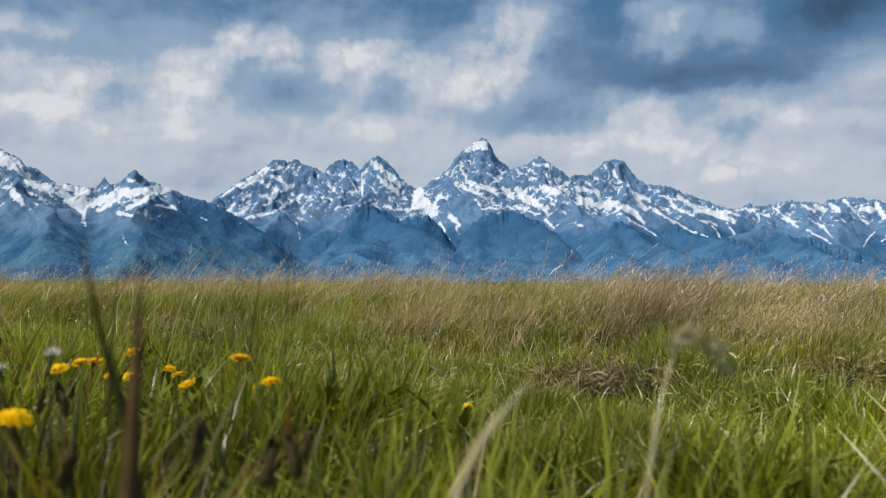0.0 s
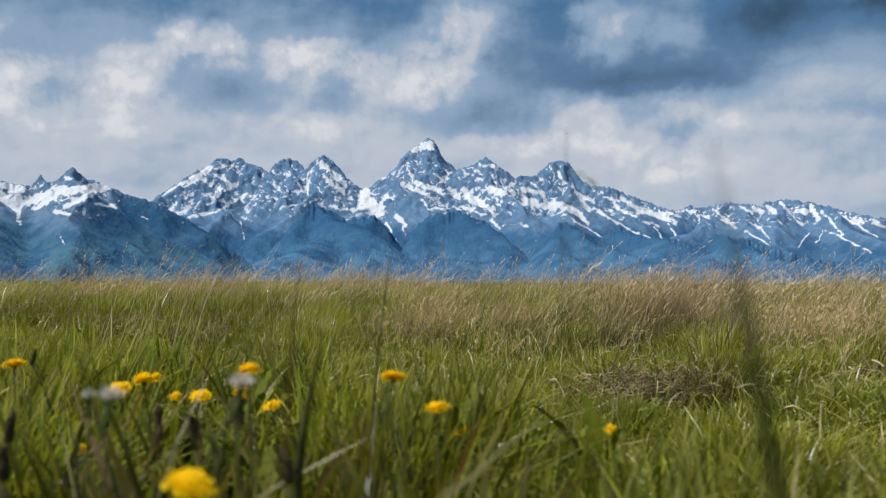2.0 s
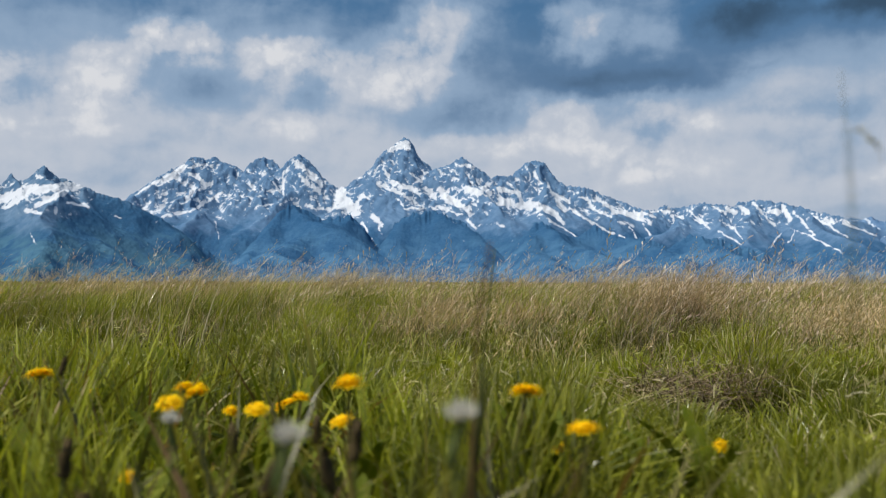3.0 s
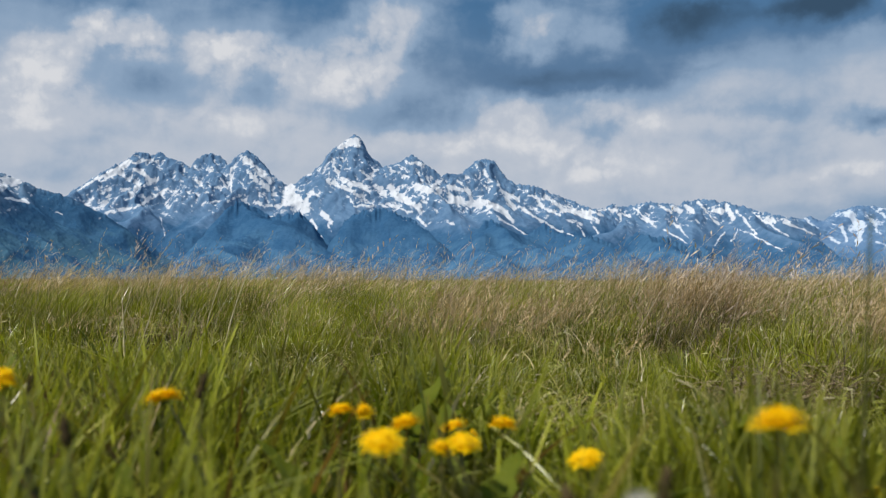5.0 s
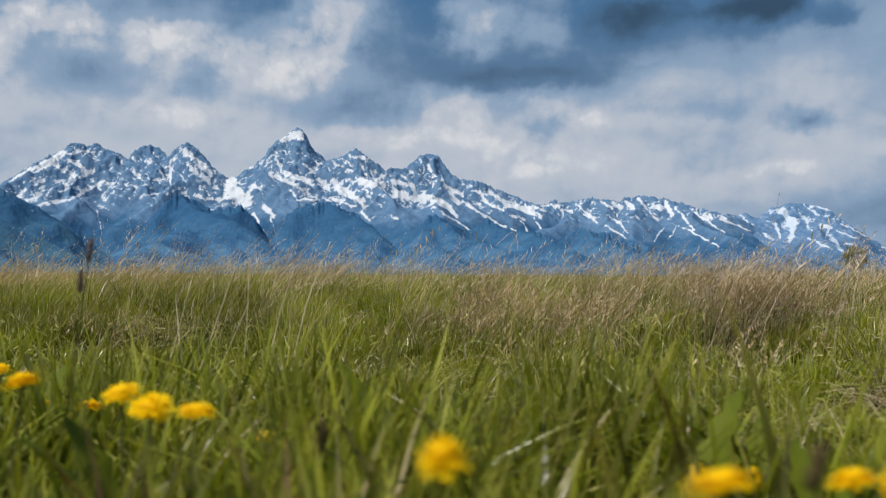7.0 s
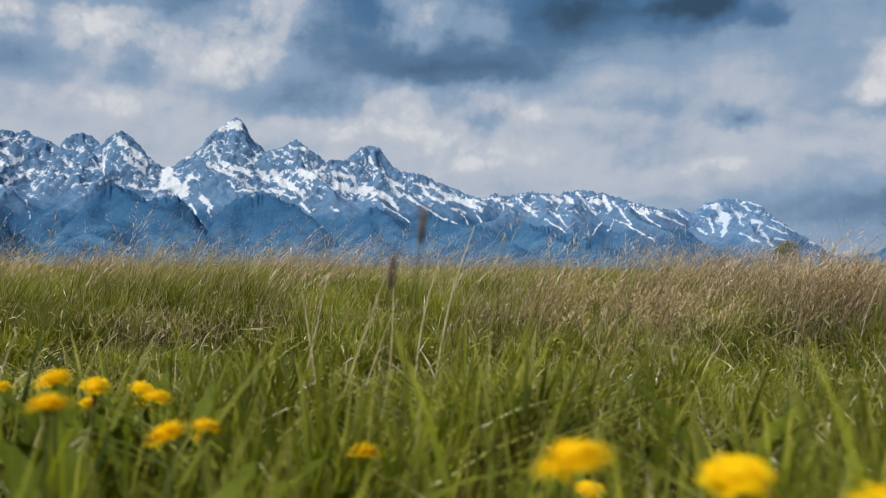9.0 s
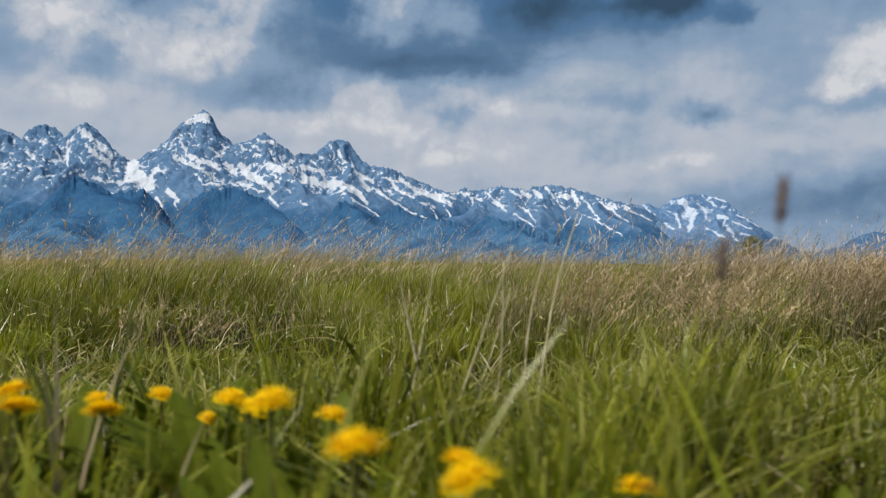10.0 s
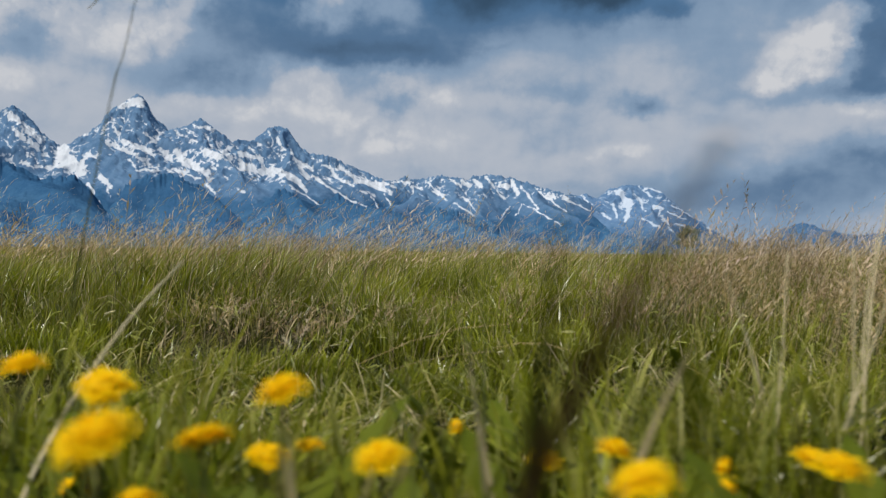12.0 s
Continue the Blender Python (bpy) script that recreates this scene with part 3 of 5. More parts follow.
SNOW_COL = [
    (-4.87, 8.02, -4.04, 7.38, 0.21), (-4.04, 7.38, -2.88, 6.41, 0.18), (-4.53, 7.05, -3.87, 6.57, 0.12), (-3.54, 6.33, -3.13, 6.0, 0.12), (-4.03, 5.01, -2.22, 4.78, 0.07), (-2.87, 4.12, -1.55, 3.99, 0.04),
    (-1.73, 6.83, -1.56, 5.28, 0.21), (-1.4, 7.08, -0.41, 7.0, 0.08), (-1.56, 5.44, -0.57, 4.79, 0.25), (-0.57, 5.28, -0.16, 5.78, 0.1), (-1.89, 4.95, -0.9, 5.03, 0.12),
]
SNOW_GREAT = [
    (1.57, 8.88, 2.89, 9.28, 0.2), (2.07, 9.37, 2.81, 8.96, 0.18), (1.24, 7.58, 1.58, 6.93, 0.12), (0.92, 6.52, 2.4, 5.94, 0.16), (1.74, 6.68, 3.39, 6.11, 0.18), (2.4, 5.7, 3.39, 5.61, 0.07),
    (2.57, 4.96, 3.89, 4.96, 0.07), (3.06, 7.25, 3.72, 6.76, 0.08), (4.05, 6.35, 4.62, 5.77, 0.1), (-0.23, 3.97, 0.18, 3.31, 0.07), (0.51, 4.38, 1.09, 3.81, 0.15), (-0.07, 3.31, 0.76, 2.49, 0.07),
    (0.84, 3.64, 1.09, 3.15, 0.07), (2.07, 5.7, 2.49, 5.12, 0.04),
]
SNOW_MIDDLE = [
    (6.08, 7.88, 7.23, 7.7, 0.1), (6.41, 6.9, 5.59, 7.07, 0.05), (6.74, 6.25, 7.55, 6.08, 0.16), (4.94, 6.26, 5.59, 5.44, 0.12), (5.43, 5.61, 6.9, 4.94, 0.18), (6.73, 5.11, 7.06, 4.45, 0.12),
    (7.55, 5.91, 8.36, 6.64, 0.12), (4.85, 5.04, 6.41, 4.54, 0.08), (7.87, 6.32, 8.36, 5.91, 0.13), (6.9, 4.13, 7.38, 3.63, 0.08), (8.68, 3.95, 9.32, 3.7, 0.07), (7.54, 3.8, 8.52, 3.95, 0.05),
]
SNOW_EAST = [
    (9.01, 6.22, 10.29, 6.04, 0.12), (9.16, 5.41, 10.92, 5.06, 0.2), (10.29, 6.04, 10.45, 5.23, 0.1), (11.08, 5.38, 12.82, 4.48, 0.2), (11.25, 7.31, 11.88, 6.5, 0.08), (10.78, 7.8, 11.09, 6.99, 0.04),
    (12.2, 6.57, 12.51, 6.16, 0.07), (12.51, 6.0, 13.61, 5.34, 0.1), (12.82, 5.52, 13.45, 4.71, 0.1), (12.66, 4.48, 13.29, 3.91, 0.1), (12.19, 4.24, 14.29, 2.94, 0.04), (13.6, 5.02, 15.3, 3.88, 0.07),
]
SNOW_APRON = [
    (14.39, 5.65, 15.31, 5.39, 0.07), (15.31, 5.62, 16.53, 4.81, 0.07), (15.15, 4.99, 16.37, 4.34, 0.07), (14.84, 4.05, 15.91, 3.55, 0.06), (15.76, 3.56, 17.42, 2.9, 0.06), (16.53, 4.65, 18.33, 4.46, 0.13),
    (17.43, 4.47, 18.92, 3.97, 0.15), (16.82, 4.01, 17.87, 3.68, 0.09), (17.58, 3.69, 18.09, 2.9, 0.05), (18.47, 3.83, 18.98, 2.96, 0.06), (18.33, 4.61, 19.22, 4.28, 0.1),
]
SNOW_RIDGE = [
    (18.92, 4.59, 20.07, 4.67, 0.07), (20.07, 4.92, 20.41, 3.94, 0.06), (21.39, 4.59, 22.7, 3.45, 0.05), (22.85, 4.92, 23.67, 4.43, 0.07), (23.67, 4.75, 24.16, 4.43, 0.11), (24.48, 4.91, 24.96, 4.42, 0.09),
    (25.28, 5.07, 25.77, 4.42, 0.07), (26.25, 4.58, 26.73, 4.42, 0.12), (27.05, 4.74, 27.37, 3.93, 0.13), (23.84, 3.78, 24.65, 2.8, 0.05), (26.09, 4.1, 26.41, 3.69, 0.05), (27.68, 4.41, 28.79, 2.96, 0.07),
    (27.85, 3.28, 30.36, 1.83, 0.05), (28.79, 4.08, 30.67, 2.79, 0.05), (26.26, 2.15, 26.89, 3.12, 0.03), (27.37, 2.47, 27.69, 3.28, 0.04), (30.35, 3.67, 32.2, 2.86, 0.06), (29.42, 3.91, 29.89, 3.59, 0.05),
    (23.19, 3.29, 24.49, 2.47, 0.04),
]
SNOW_BROAD = [
    (34.11, 4.09, 34.77, 3.11, 0.18), (34.77, 3.53, 34.57, 2.14, 0.13), (33.71, 3.26, 33.98, 2.42, 0.07), (35.3, 3.66, 35.82, 2.83, 0.07), (35.56, 2.41, 36.98, 1.58, 0.07), (36.34, 3.16, 36.85, 2.95, 0.1),
    (36.85, 2.95, 36.6, 2.41, 0.06), (36.98, 2.27, 37.49, 1.58, 0.1), (37.24, 2.81, 38.38, 2.26, 0.04), (37.49, 3.22, 38.88, 2.39, 0.04), (35.43, 4.42, 36.21, 3.72, 0.04), (39.63, 1.84, 40.0, 1.64, 0.07),
    (31.55, 3.91, 32.36, 3.2, 0.07), (31.96, 3.21, 33.58, 2.29, 0.06), (37.62, 1.99, 38.25, 1.92, 0.06), (35.82, 4.34, 36.85, 4.05, 0.04),
]
SNOW_SOUTH = [
    (-27.64, 7.35, -26.84, 6.83, 0.33), (-26.84, 6.83, -26.17, 6.28, 0.18), (-27.08, 5.5, -26.4, 4.65, 0.21), (-26.16, 5.91, -24.94, 5.6, 0.21), (-24.4, 5.78, -22.87, 5.55, 0.23), (-23.97, 5.2, -23.13, 4.33, 0.18),
    (-23.0, 5.09, -22.9, 3.5, 0.16), (-22.43, 4.81, -20.44, 5.65, 0.23), (-22.14, 4.36, -21.01, 5.17, 0.12), (-20.44, 5.5, -18.09, 5.98, 0.21), (-20.42, 4.42, -19.85, 5.06, 0.15), (-19.85, 4.9, -18.68, 5.57, 0.15),
    (-19.25, 4.15, -19.4, 4.45, 0.08), (-21.0, 4.25, -20.13, 4.12, 0.1), (-18.67, 4.79, -17.47, 4.67, 0.07), (-16.25, 4.23, -15.49, 3.93, 0.05), (-20.45, 6.42, -19.87, 6.14, 0.08), (-20.68, 2.87, -20.38, 2.26, 0.03),
]
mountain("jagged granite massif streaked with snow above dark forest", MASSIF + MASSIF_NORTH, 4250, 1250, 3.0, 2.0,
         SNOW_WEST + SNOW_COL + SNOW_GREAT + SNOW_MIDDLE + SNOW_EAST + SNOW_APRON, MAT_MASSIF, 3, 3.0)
SOUTH = [(-33.03, 5.64), (-29.44, 6.66), (-27.64, 7.87), (-26.54, 7.28), (-26.24, 6.93), (-25.44, 6.69), (-24.83, 6.09), (-23.33, 5.82), (-22.33, 5.72), (-21.78, 6.45), (-21.43, 5.98), (-20.93, 6.16), (-20.04, 7.06), (-19.23, 6.34), (-18.73, 6.22), (-17.83, 5.90), (-16.93, 5.50), (-15.22, 5.04), (-13.22, 4.05), (-11.61, 2.97), (-9.81, 1.66), (-9.00, 1.07), (-7.00, 0.32)]
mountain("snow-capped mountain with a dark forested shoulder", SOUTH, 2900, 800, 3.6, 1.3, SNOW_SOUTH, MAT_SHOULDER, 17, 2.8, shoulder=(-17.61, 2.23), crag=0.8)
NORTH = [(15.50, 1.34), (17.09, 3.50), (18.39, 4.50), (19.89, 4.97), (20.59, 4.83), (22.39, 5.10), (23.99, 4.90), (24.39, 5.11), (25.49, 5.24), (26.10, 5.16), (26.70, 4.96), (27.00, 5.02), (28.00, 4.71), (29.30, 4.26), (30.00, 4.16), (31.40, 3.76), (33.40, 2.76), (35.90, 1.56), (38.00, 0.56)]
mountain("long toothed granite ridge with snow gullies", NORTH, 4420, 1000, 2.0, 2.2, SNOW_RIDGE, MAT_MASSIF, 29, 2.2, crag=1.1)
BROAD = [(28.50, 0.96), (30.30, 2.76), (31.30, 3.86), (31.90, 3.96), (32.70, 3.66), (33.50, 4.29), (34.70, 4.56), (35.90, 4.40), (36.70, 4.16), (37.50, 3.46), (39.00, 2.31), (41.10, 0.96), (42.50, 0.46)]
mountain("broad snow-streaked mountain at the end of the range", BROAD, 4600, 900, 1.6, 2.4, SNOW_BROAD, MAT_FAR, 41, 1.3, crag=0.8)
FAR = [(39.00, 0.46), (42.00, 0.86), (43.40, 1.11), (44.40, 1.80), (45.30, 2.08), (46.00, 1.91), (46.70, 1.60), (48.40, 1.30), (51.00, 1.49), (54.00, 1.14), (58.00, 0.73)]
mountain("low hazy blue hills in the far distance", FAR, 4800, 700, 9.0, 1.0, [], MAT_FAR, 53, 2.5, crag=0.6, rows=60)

# forested buttresses before the massif
BUTTRESSES = [
    ([(-9.01, 0.08), (-8.25, 1.62), (-7.13, 2.95), (-6.17, 4.17), (-5.49, 4.78), (-4.85, 5.09), (-3.86, 4.76), (-2.87, 4.12), (-1.88, 4.28), (-0.89, 4.4), (-0.05, 3.49), (0.68, 2.51), (1.74, 1.41), (2.51, 0.19)], 71),
    ([(0.04, 0.18), (0.83, 2.24), (1.97, 3.92), (3.15, 4.6), (4.59, 4.75), (6.4, 4.1), (7.71, 3.15), (8.98, 2.02), (9.94, 1.04), (10.56, 0.22)], 72),
    ([(8.34, 0.21), (9.65, 2.01), (10.28, 2.8), (11.09, 3.54), (11.57, 4.1), (12.19, 3.83), (14.06, 2.92), (14.74, 3.39), (15.31, 3.68), (17.13, 2.89), (18.62, 2.87), (19.94, 2.32), (22.25, 1.37), (23.84, 0.39)], 73),
    ([(18.51, 0.77), (19.27, 1.5), (20.02, 2.26), (21.38, 3.06), (23.04, 2.77), (24.54, 2.24), (26.4, 1.65), (28.6, 1.06), (30.04, 0.77)], 74),
]
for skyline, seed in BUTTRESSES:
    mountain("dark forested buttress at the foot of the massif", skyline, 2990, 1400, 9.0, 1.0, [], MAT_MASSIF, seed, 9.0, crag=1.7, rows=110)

# ---------------------------------------------------------------- grass
def path_gap(x, y):
    """Distance from the line that the camera takes."""
    p = np.array(PATH)
    best = np.full(x.shape, 1e9)
    for (ax, ay), (bx, by) in zip(p[:-1], p[1:]):
        dx, dy = bx - ax, by - ay
        t = np.clip(((x - ax) * dx + (y - ay) * dy) / max(dx * dx + dy * dy, 1e-9), 0, 1)
        best = np.minimum(best, np.hypot(x - ax - t * dx, y - ay - t * dy))
    return best


def scatter(rng, n, near, far, power=1.0, first=-38.0, last=62.0):
    """n places between two distances from the middle of the walk, denser nearby for a low power."""
    u = rng.rand(n)
    r = (near ** power + u * (far ** power - near ** power)) ** (1 / power)
    a = np.radians(first + rng.rand(n) * (last - first))
    return -0.9 + r * np.sin(a), 0.6 + r * np.cos(a)


def blades(name, rng, x, y, height, width, lean, segs, mat, label, category, wind=0.25, tone=None, out=None):
    """Curved tapering grass blades as one mesh."""
    n = len(x)
    face = rng.rand(n) * np.pi
    turn = rng.rand(n) * 2 * np.pi
    lx = lean * np.cos(turn) + wind * (0.6 + 0.8 * rng.rand(n))
    ly = lean * np.sin(turn)
    if out is not None:
        lx, ly = lx + np.clip(out[0], -0.7, 0.7), ly + np.clip(out[1], -0.7, 0.7)
    z0 = ground_height(x, y) * smooth(np.hypot(x, y), 400, 30) - 0.01
    tone = rng.rand(n) if tone is None else tone
    levels = np.linspace(0, 1, segs + 1)
    pts, along, tones = [], [], []
    for k, h in enumerate(levels):
        cx = x + lx * height * h ** 1.9
        cy = y + ly * height * h ** 1.9
        cz = z0 + height * (h - 0.28 * (lx * lx + ly * ly) * h ** 2.5)
        w = width * (1 - h ** 1.6) * 0.5 + 0.0002
        ox, oy = np.cos(face) * w, np.sin(face) * w
        if k < segs:
            pts += [np.stack([cx - ox, cy - oy, cz], -1), np.stack([cx + ox, cy + oy, cz], -1)]
            along += [np.full(n, h)] * 2
            tones += [tone] * 2
        else:
            pts.append(np.stack([cx, cy, cz], -1))
            along.append(np.full(n, h))
            tones.append(tone)
    m = 2 * segs + 1
    v = np.stack(pts, 1).reshape(-1, 3)
    base = np.arange(n)[:, None] * m
    quads = np.concatenate([base + np.array([2 * k, 2 * k + 1, 2 * k + 3, 2 * k + 2]) for k in range(segs - 1)]) if segs > 1 else None
    tris = base + np.array([2 * segs - 2, 2 * segs - 1, 2 * segs])
    me = mesh_from(name, v, quads, tris, [("along", np.stack(along, 1)), ("tone", np.stack(tones, 1))])
    me.materials.append(mat)
    return tagged(new(name, me), label, category, kind="stuff")


def tufts(rng, cx, cy, count, spread):
    """count places round each centre: x, y, which centre, and the way out from it."""
    own = np.repeat(np.arange(len(cx)), count)
    dx, dy = spread[own] * rng.randn(len(own)), spread[own] * rng.randn(len(own))
    return cx[own] + dx, cy[own] + dy, own, dx, dy


def seed_stems(name, rng, x, y, height, width, mat, label, wind, spikes):
    """Thin grass stalks with a drooping feathery head of small spikelets."""
    n = len(x)
    z0 = ground_height(x, y) - 0.01
    lx = wind * (0.3 + 1.1 * rng.rand(n)) + 0.2 * rng.randn(n)
    ly = 0.2 * rng.randn(n)
    tone = rng.rand(n)
    face = rng.rand(n) * np.pi

    def at(h):
        return np.stack([x + lx * height * h ** 2, y + ly * height * h ** 2, z0 + height * (h - 0.3 * (lx ** 2 + ly ** 2) * h ** 2.5)], -1)

    v, along, tones, quads, tris, count = [], [], [], [], [], 0
    levels = np.linspace(0, 1, 6)
    side = np.stack([np.cos(face), np.sin(face), face * 0], -1)
    for k, h in enumerate(levels):
        c = at(h)
        w = (width * (1 - 0.6 * h) * 0.5)[:, None]
        v += [c - side * w, c + side * w]
        along += [np.full(n, h * 0.7)] * 2
        tones += [tone] * 2
        if k:
            b = (2 * k - 2) * n + np.arange(n)
            quads.append(np.stack([b, b + n, b + 3 * n, b + 2 * n], -1))
    count = 2 * len(levels) * n
    for q in range(spikes):
        h = 0.74 + 0.26 * (q + 0.5) / spikes
        c = at(h)
        spread = (1.15 - (h - 0.74) / 0.3) * height * 0.075
        th = rng.rand(n) * 2 * np.pi
        d = np.stack([np.cos(th) * spread * 0.6 + lx * height * 0.05, np.sin(th) * spread * 0.6, spread * (0.4 + 0.6 * rng.rand(n))], -1)
        w = (width * (1.0 + 0.8 * rng.rand(n)))[:, None]
        mid = c + d * 0.6
        v += [c, mid - side * w, mid + side * w, c + d]
        along += [np.full(n, 1.0)] * 4
        tones += [tone] * 4
        b = count + np.arange(n)
        quads.append(np.stack([b, b + n, b + 3 * n, b + 2 * n], -1))
        count += 4 * n
    me = mesh_from(name, np.concatenate(v), np.concatenate(quads), None, [("along", np.concatenate(along)), ("tone", np.concatenate(tones))])
    me.materials.append(mat)
    return tagged(new(name, me), label, "grass", kind="stuff")


# where the grass has gone to tan seed: x, y, radius, share
RIPE = [(1.08, 4.80, 0.34, 1.0), (1.55, 3.95, 0.34, 0.9), (2.20, 4.60, 0.45, 0.7), (-0.20, 4.95, 0.34, 0.9), (0.32, 4.75, 0.24, 0.8), (0.75, 5.90, 0.40, 0.4), (1.75, 5.60, 0.45, 0.5), (0.15, 5.75, 0.40, 0.6), (-1.05, 6.10, 0.30, 0.5), (1.20, 3.30, 0.20, 0.5)]


def ripe(x, y):
    """Share of ripe grass at a place, 0 to 1."""
    wx, wy = x + 0.22 * fbm(x * 1.6, y * 1.6, 2, 80), y + 0.22 * fbm(x * 1.6, y * 1.6, 2, 81)
    total = 0.05 + 0 * x
    for cx, cy, r, share in RIPE:
        total = np.maximum(total, share * np.exp(-(((wx - cx) ** 2 + (wy - cy) ** 2) / r ** 2) ** 1.5))
    return total


# a dead tussock, then straw added in place of shaded hollows: x, y, half width, half depth, straws
STRAW_PATCHES = [(0.57, 3.12, 0.23, 0.18, 560), (-1.55, 5.70, 0.26, 0.20, 160), (1.50, 3.3, 0.22, 0.18, 220)]


def view_cleared(x, y):
    """1 where the grass is cleared round a straw patch and before it, to fit the camera's view."""
    bare = np.zeros(len(x))
    for cx, cy, rx, ry, _ in STRAW_PATCHES:
        bare = np.maximum(bare, np.exp(-((x - cx) / rx) ** 4 - ((y - cy + 0.25) / (ry * 2.6)) ** 4))
    return bare


# places where ripe sheaves crowd: x, y, radius, sheaves, height
SEED_CLUMPS = [(1.08, 4.80, 0.16, 46, 0.58), (1.50, 6.30, 0.24, 36, 0.62), (1.40, 3.70, 0.14, 12, 0.40), (-0.05, 5.00, 0.14, 14, 0.50), (-0.15, 4.20, 0.09, 13, 0.38), (0.38, 4.90, 0.12, 10, 0.50), (1.75, 4.40, 0.2, 16, 0.50)]


def build_grass():
    rng = np.random.RandomState(5)
    # sward beside the walk
    n = 56000
    along = rng.rand(n) * (len(PATH) - 1.001)
    k = along.astype(int)
    p = np.array(PATH)
    c = p[k] + (p[k + 1] - p[k]) * (along - k)[:, None]
    r, a = 0.2 + 1.35 * rng.rand(n) ** 0.8, np.radians(-70 + 165 * rng.rand(n))
    x, y = c[:, 0] + r * np.sin(a), c[:, 1] + r * np.cos(a)
    g = path_gap(x, y)
    clump = fbm(x * 2.6, y * 2.6, 3, 66)
    keep = (g > 0.22) & (rng.rand(n) < (0.38 + 1.6 * clump) * smooth(g, 1.6, 1.0))
    x, y, g, clump = x[keep], y[keep], g[keep], clump[keep]
    dark = smooth(x, -0.10, -0.35) * smooth(y, 1.5, 1.0)
    thin = rng.rand(len(x)) > 0.28 * dark
    x, y, g, clump, dark = x[thin], y[thin], g[thin], clump[thin], dark[thin]
    h = (0.12 + 0.16 * rng.rand(len(x)) ** 1.5 + 0.10 * clump) * (1 - 0.16 * dark) * (1 - 0.16 * smooth(x, -0.25, 0.15))
    arched = rng.rand(len(x)) < 0.4
    # tone is lowered at the start and right side to imitate darker corners
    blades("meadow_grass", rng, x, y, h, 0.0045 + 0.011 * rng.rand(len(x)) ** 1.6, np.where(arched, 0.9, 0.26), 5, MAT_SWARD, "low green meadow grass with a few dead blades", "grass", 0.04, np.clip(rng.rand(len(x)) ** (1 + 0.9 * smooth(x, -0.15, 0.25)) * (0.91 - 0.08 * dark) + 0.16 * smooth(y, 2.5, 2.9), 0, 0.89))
    # taller leaves in clumps close to the walk
    k = rng.randint(0, len(PATH) - 1, 150)
    c = p[k] + (p[k + 1] - p[k]) * rng.rand(150)[:, None]
    a, r = np.radians(-65 + 150 * rng.rand(150)), 0.36 + 0.7 * rng.rand(150)
    x, y, own, out_x, out_y = tufts(rng, c[:, 0] + r * np.sin(a), c[:, 1] + r * np.cos(a), 5, np.full(150, 0.022))
    tall = (0.22 + 0.10 * rng.rand(150) + 0.03 * smooth(r, 0.5, 0.9))[own] * (0.8 + 0.3 * rng.rand(len(x)))
    tone = np.where(rng.rand(150)[own] < 0.12, 0.95, rng.rand(150)[own] * 0.85)
    keep = path_gap(x, y) > 0.28
    x, y, tall, tone = x[keep], y[keep], tall[keep], tone[keep]
    blades("tall_grass", rng, x, y, tall, 0.006 + 0.006 * rng.rand(len(x)), 0.16 + 0.3 * rng.rand(len(x)) ** 2, 6, MAT_SWARD, "tall broad grass leaves standing in clumps", "grass", 0.06, tone)
    # clumps of broad leaves where the walk begins, coloured dark to paint near shade
    n = 1900
    k = rng.randint(0, 14, n)
    c = p[k] + (p[k + 1] - p[k]) * rng.rand(n)[:, None]
    x, y = c[:, 0] + 0.28 + 0.75 * rng.rand(n) ** 1.2, c[:, 1] + 0.30 * rng.rand(n)
    x = np.where(rng.rand(n) < 0.25, c[:, 0] - 0.3 - 0.6 * rng.rand(n), x)
    g = path_gap(x, y)
    clump = fbm(x * 4.5, y * 4.5, 3, 67)
    keep = (g > 0.24) & (x < -0.22 + 0.1 * clump) & (rng.rand(n) < 0.45 + 1.3 * clump)
    x, y, clump = x[keep], y[keep], clump[keep]
    h = 0.14 + 0.17 * rng.rand(len(x)) + 0.10 * np.maximum(clump, 0)
    # some clumps on the right are added to imitate lens vignetting
    for cx, cy, radius, count, top in ((-0.37, 0.72, 0.07, 46, 0.36), (-0.52, 1.06, 0.045, 22, 0.385), (-0.41, 0.93, 0.045, 20, 0.375), (-0.33, 0.80, 0.04, 14, 0.38), (-0.63, 1.30, 0.05, 16, 0.36), (-0.46, 0.82, 0.09, 60, 0.34), (-0.29, 0.60, 0.05, 40, 0.34), (-0.56, 1.10, 0.09, 44, 0.31), (-0.72, 1.30, 0.09, 40, 0.30), (-0.50, 0.98, 0.07, 18, 0.33), (-0.66, 1.28, 0.09, 20, 0.32), (-0.90, 1.62, 0.09, 16, 0.30), (-0.60, 1.86, 0.09, 26, 0.29), (-0.98, 2.27, 0.09, 22, 0.28), (-1.24, 2.62, 0.09, 20, 0.27), (-0.03, 1.04, 0.08, 20, 0.27), (0.24, 0.74, 0.07, 18, 0.28), (-1.67, 2.66, 0.06, 16, 0.25), (-1.60, 2.74, 0.06, 14, 0.26), (-1.50, 2.62, 0.05, 12, 0.24), (-1.82, 2.86, 0.06, 16, 0.25), (-1.95, 3.05, 0.06, 14, 0.24), (-1.12, 1.92, 0.06, 16, 0.26), (-1.03, 1.95, 0.06, 14, 0.26), (-1.22, 2.16, 0.06, 14, 0.26)):
        x, y = np.append(x, cx + radius * rng.randn(count)), np.append(y, cy + radius * rng.randn(count))
        h = np.append(h, top * (0.7 + 0.33 * rng.rand(count)))
    keep = path_gap(x, y) > 0.25
    x, y, h = x[keep], y[keep], h[keep]
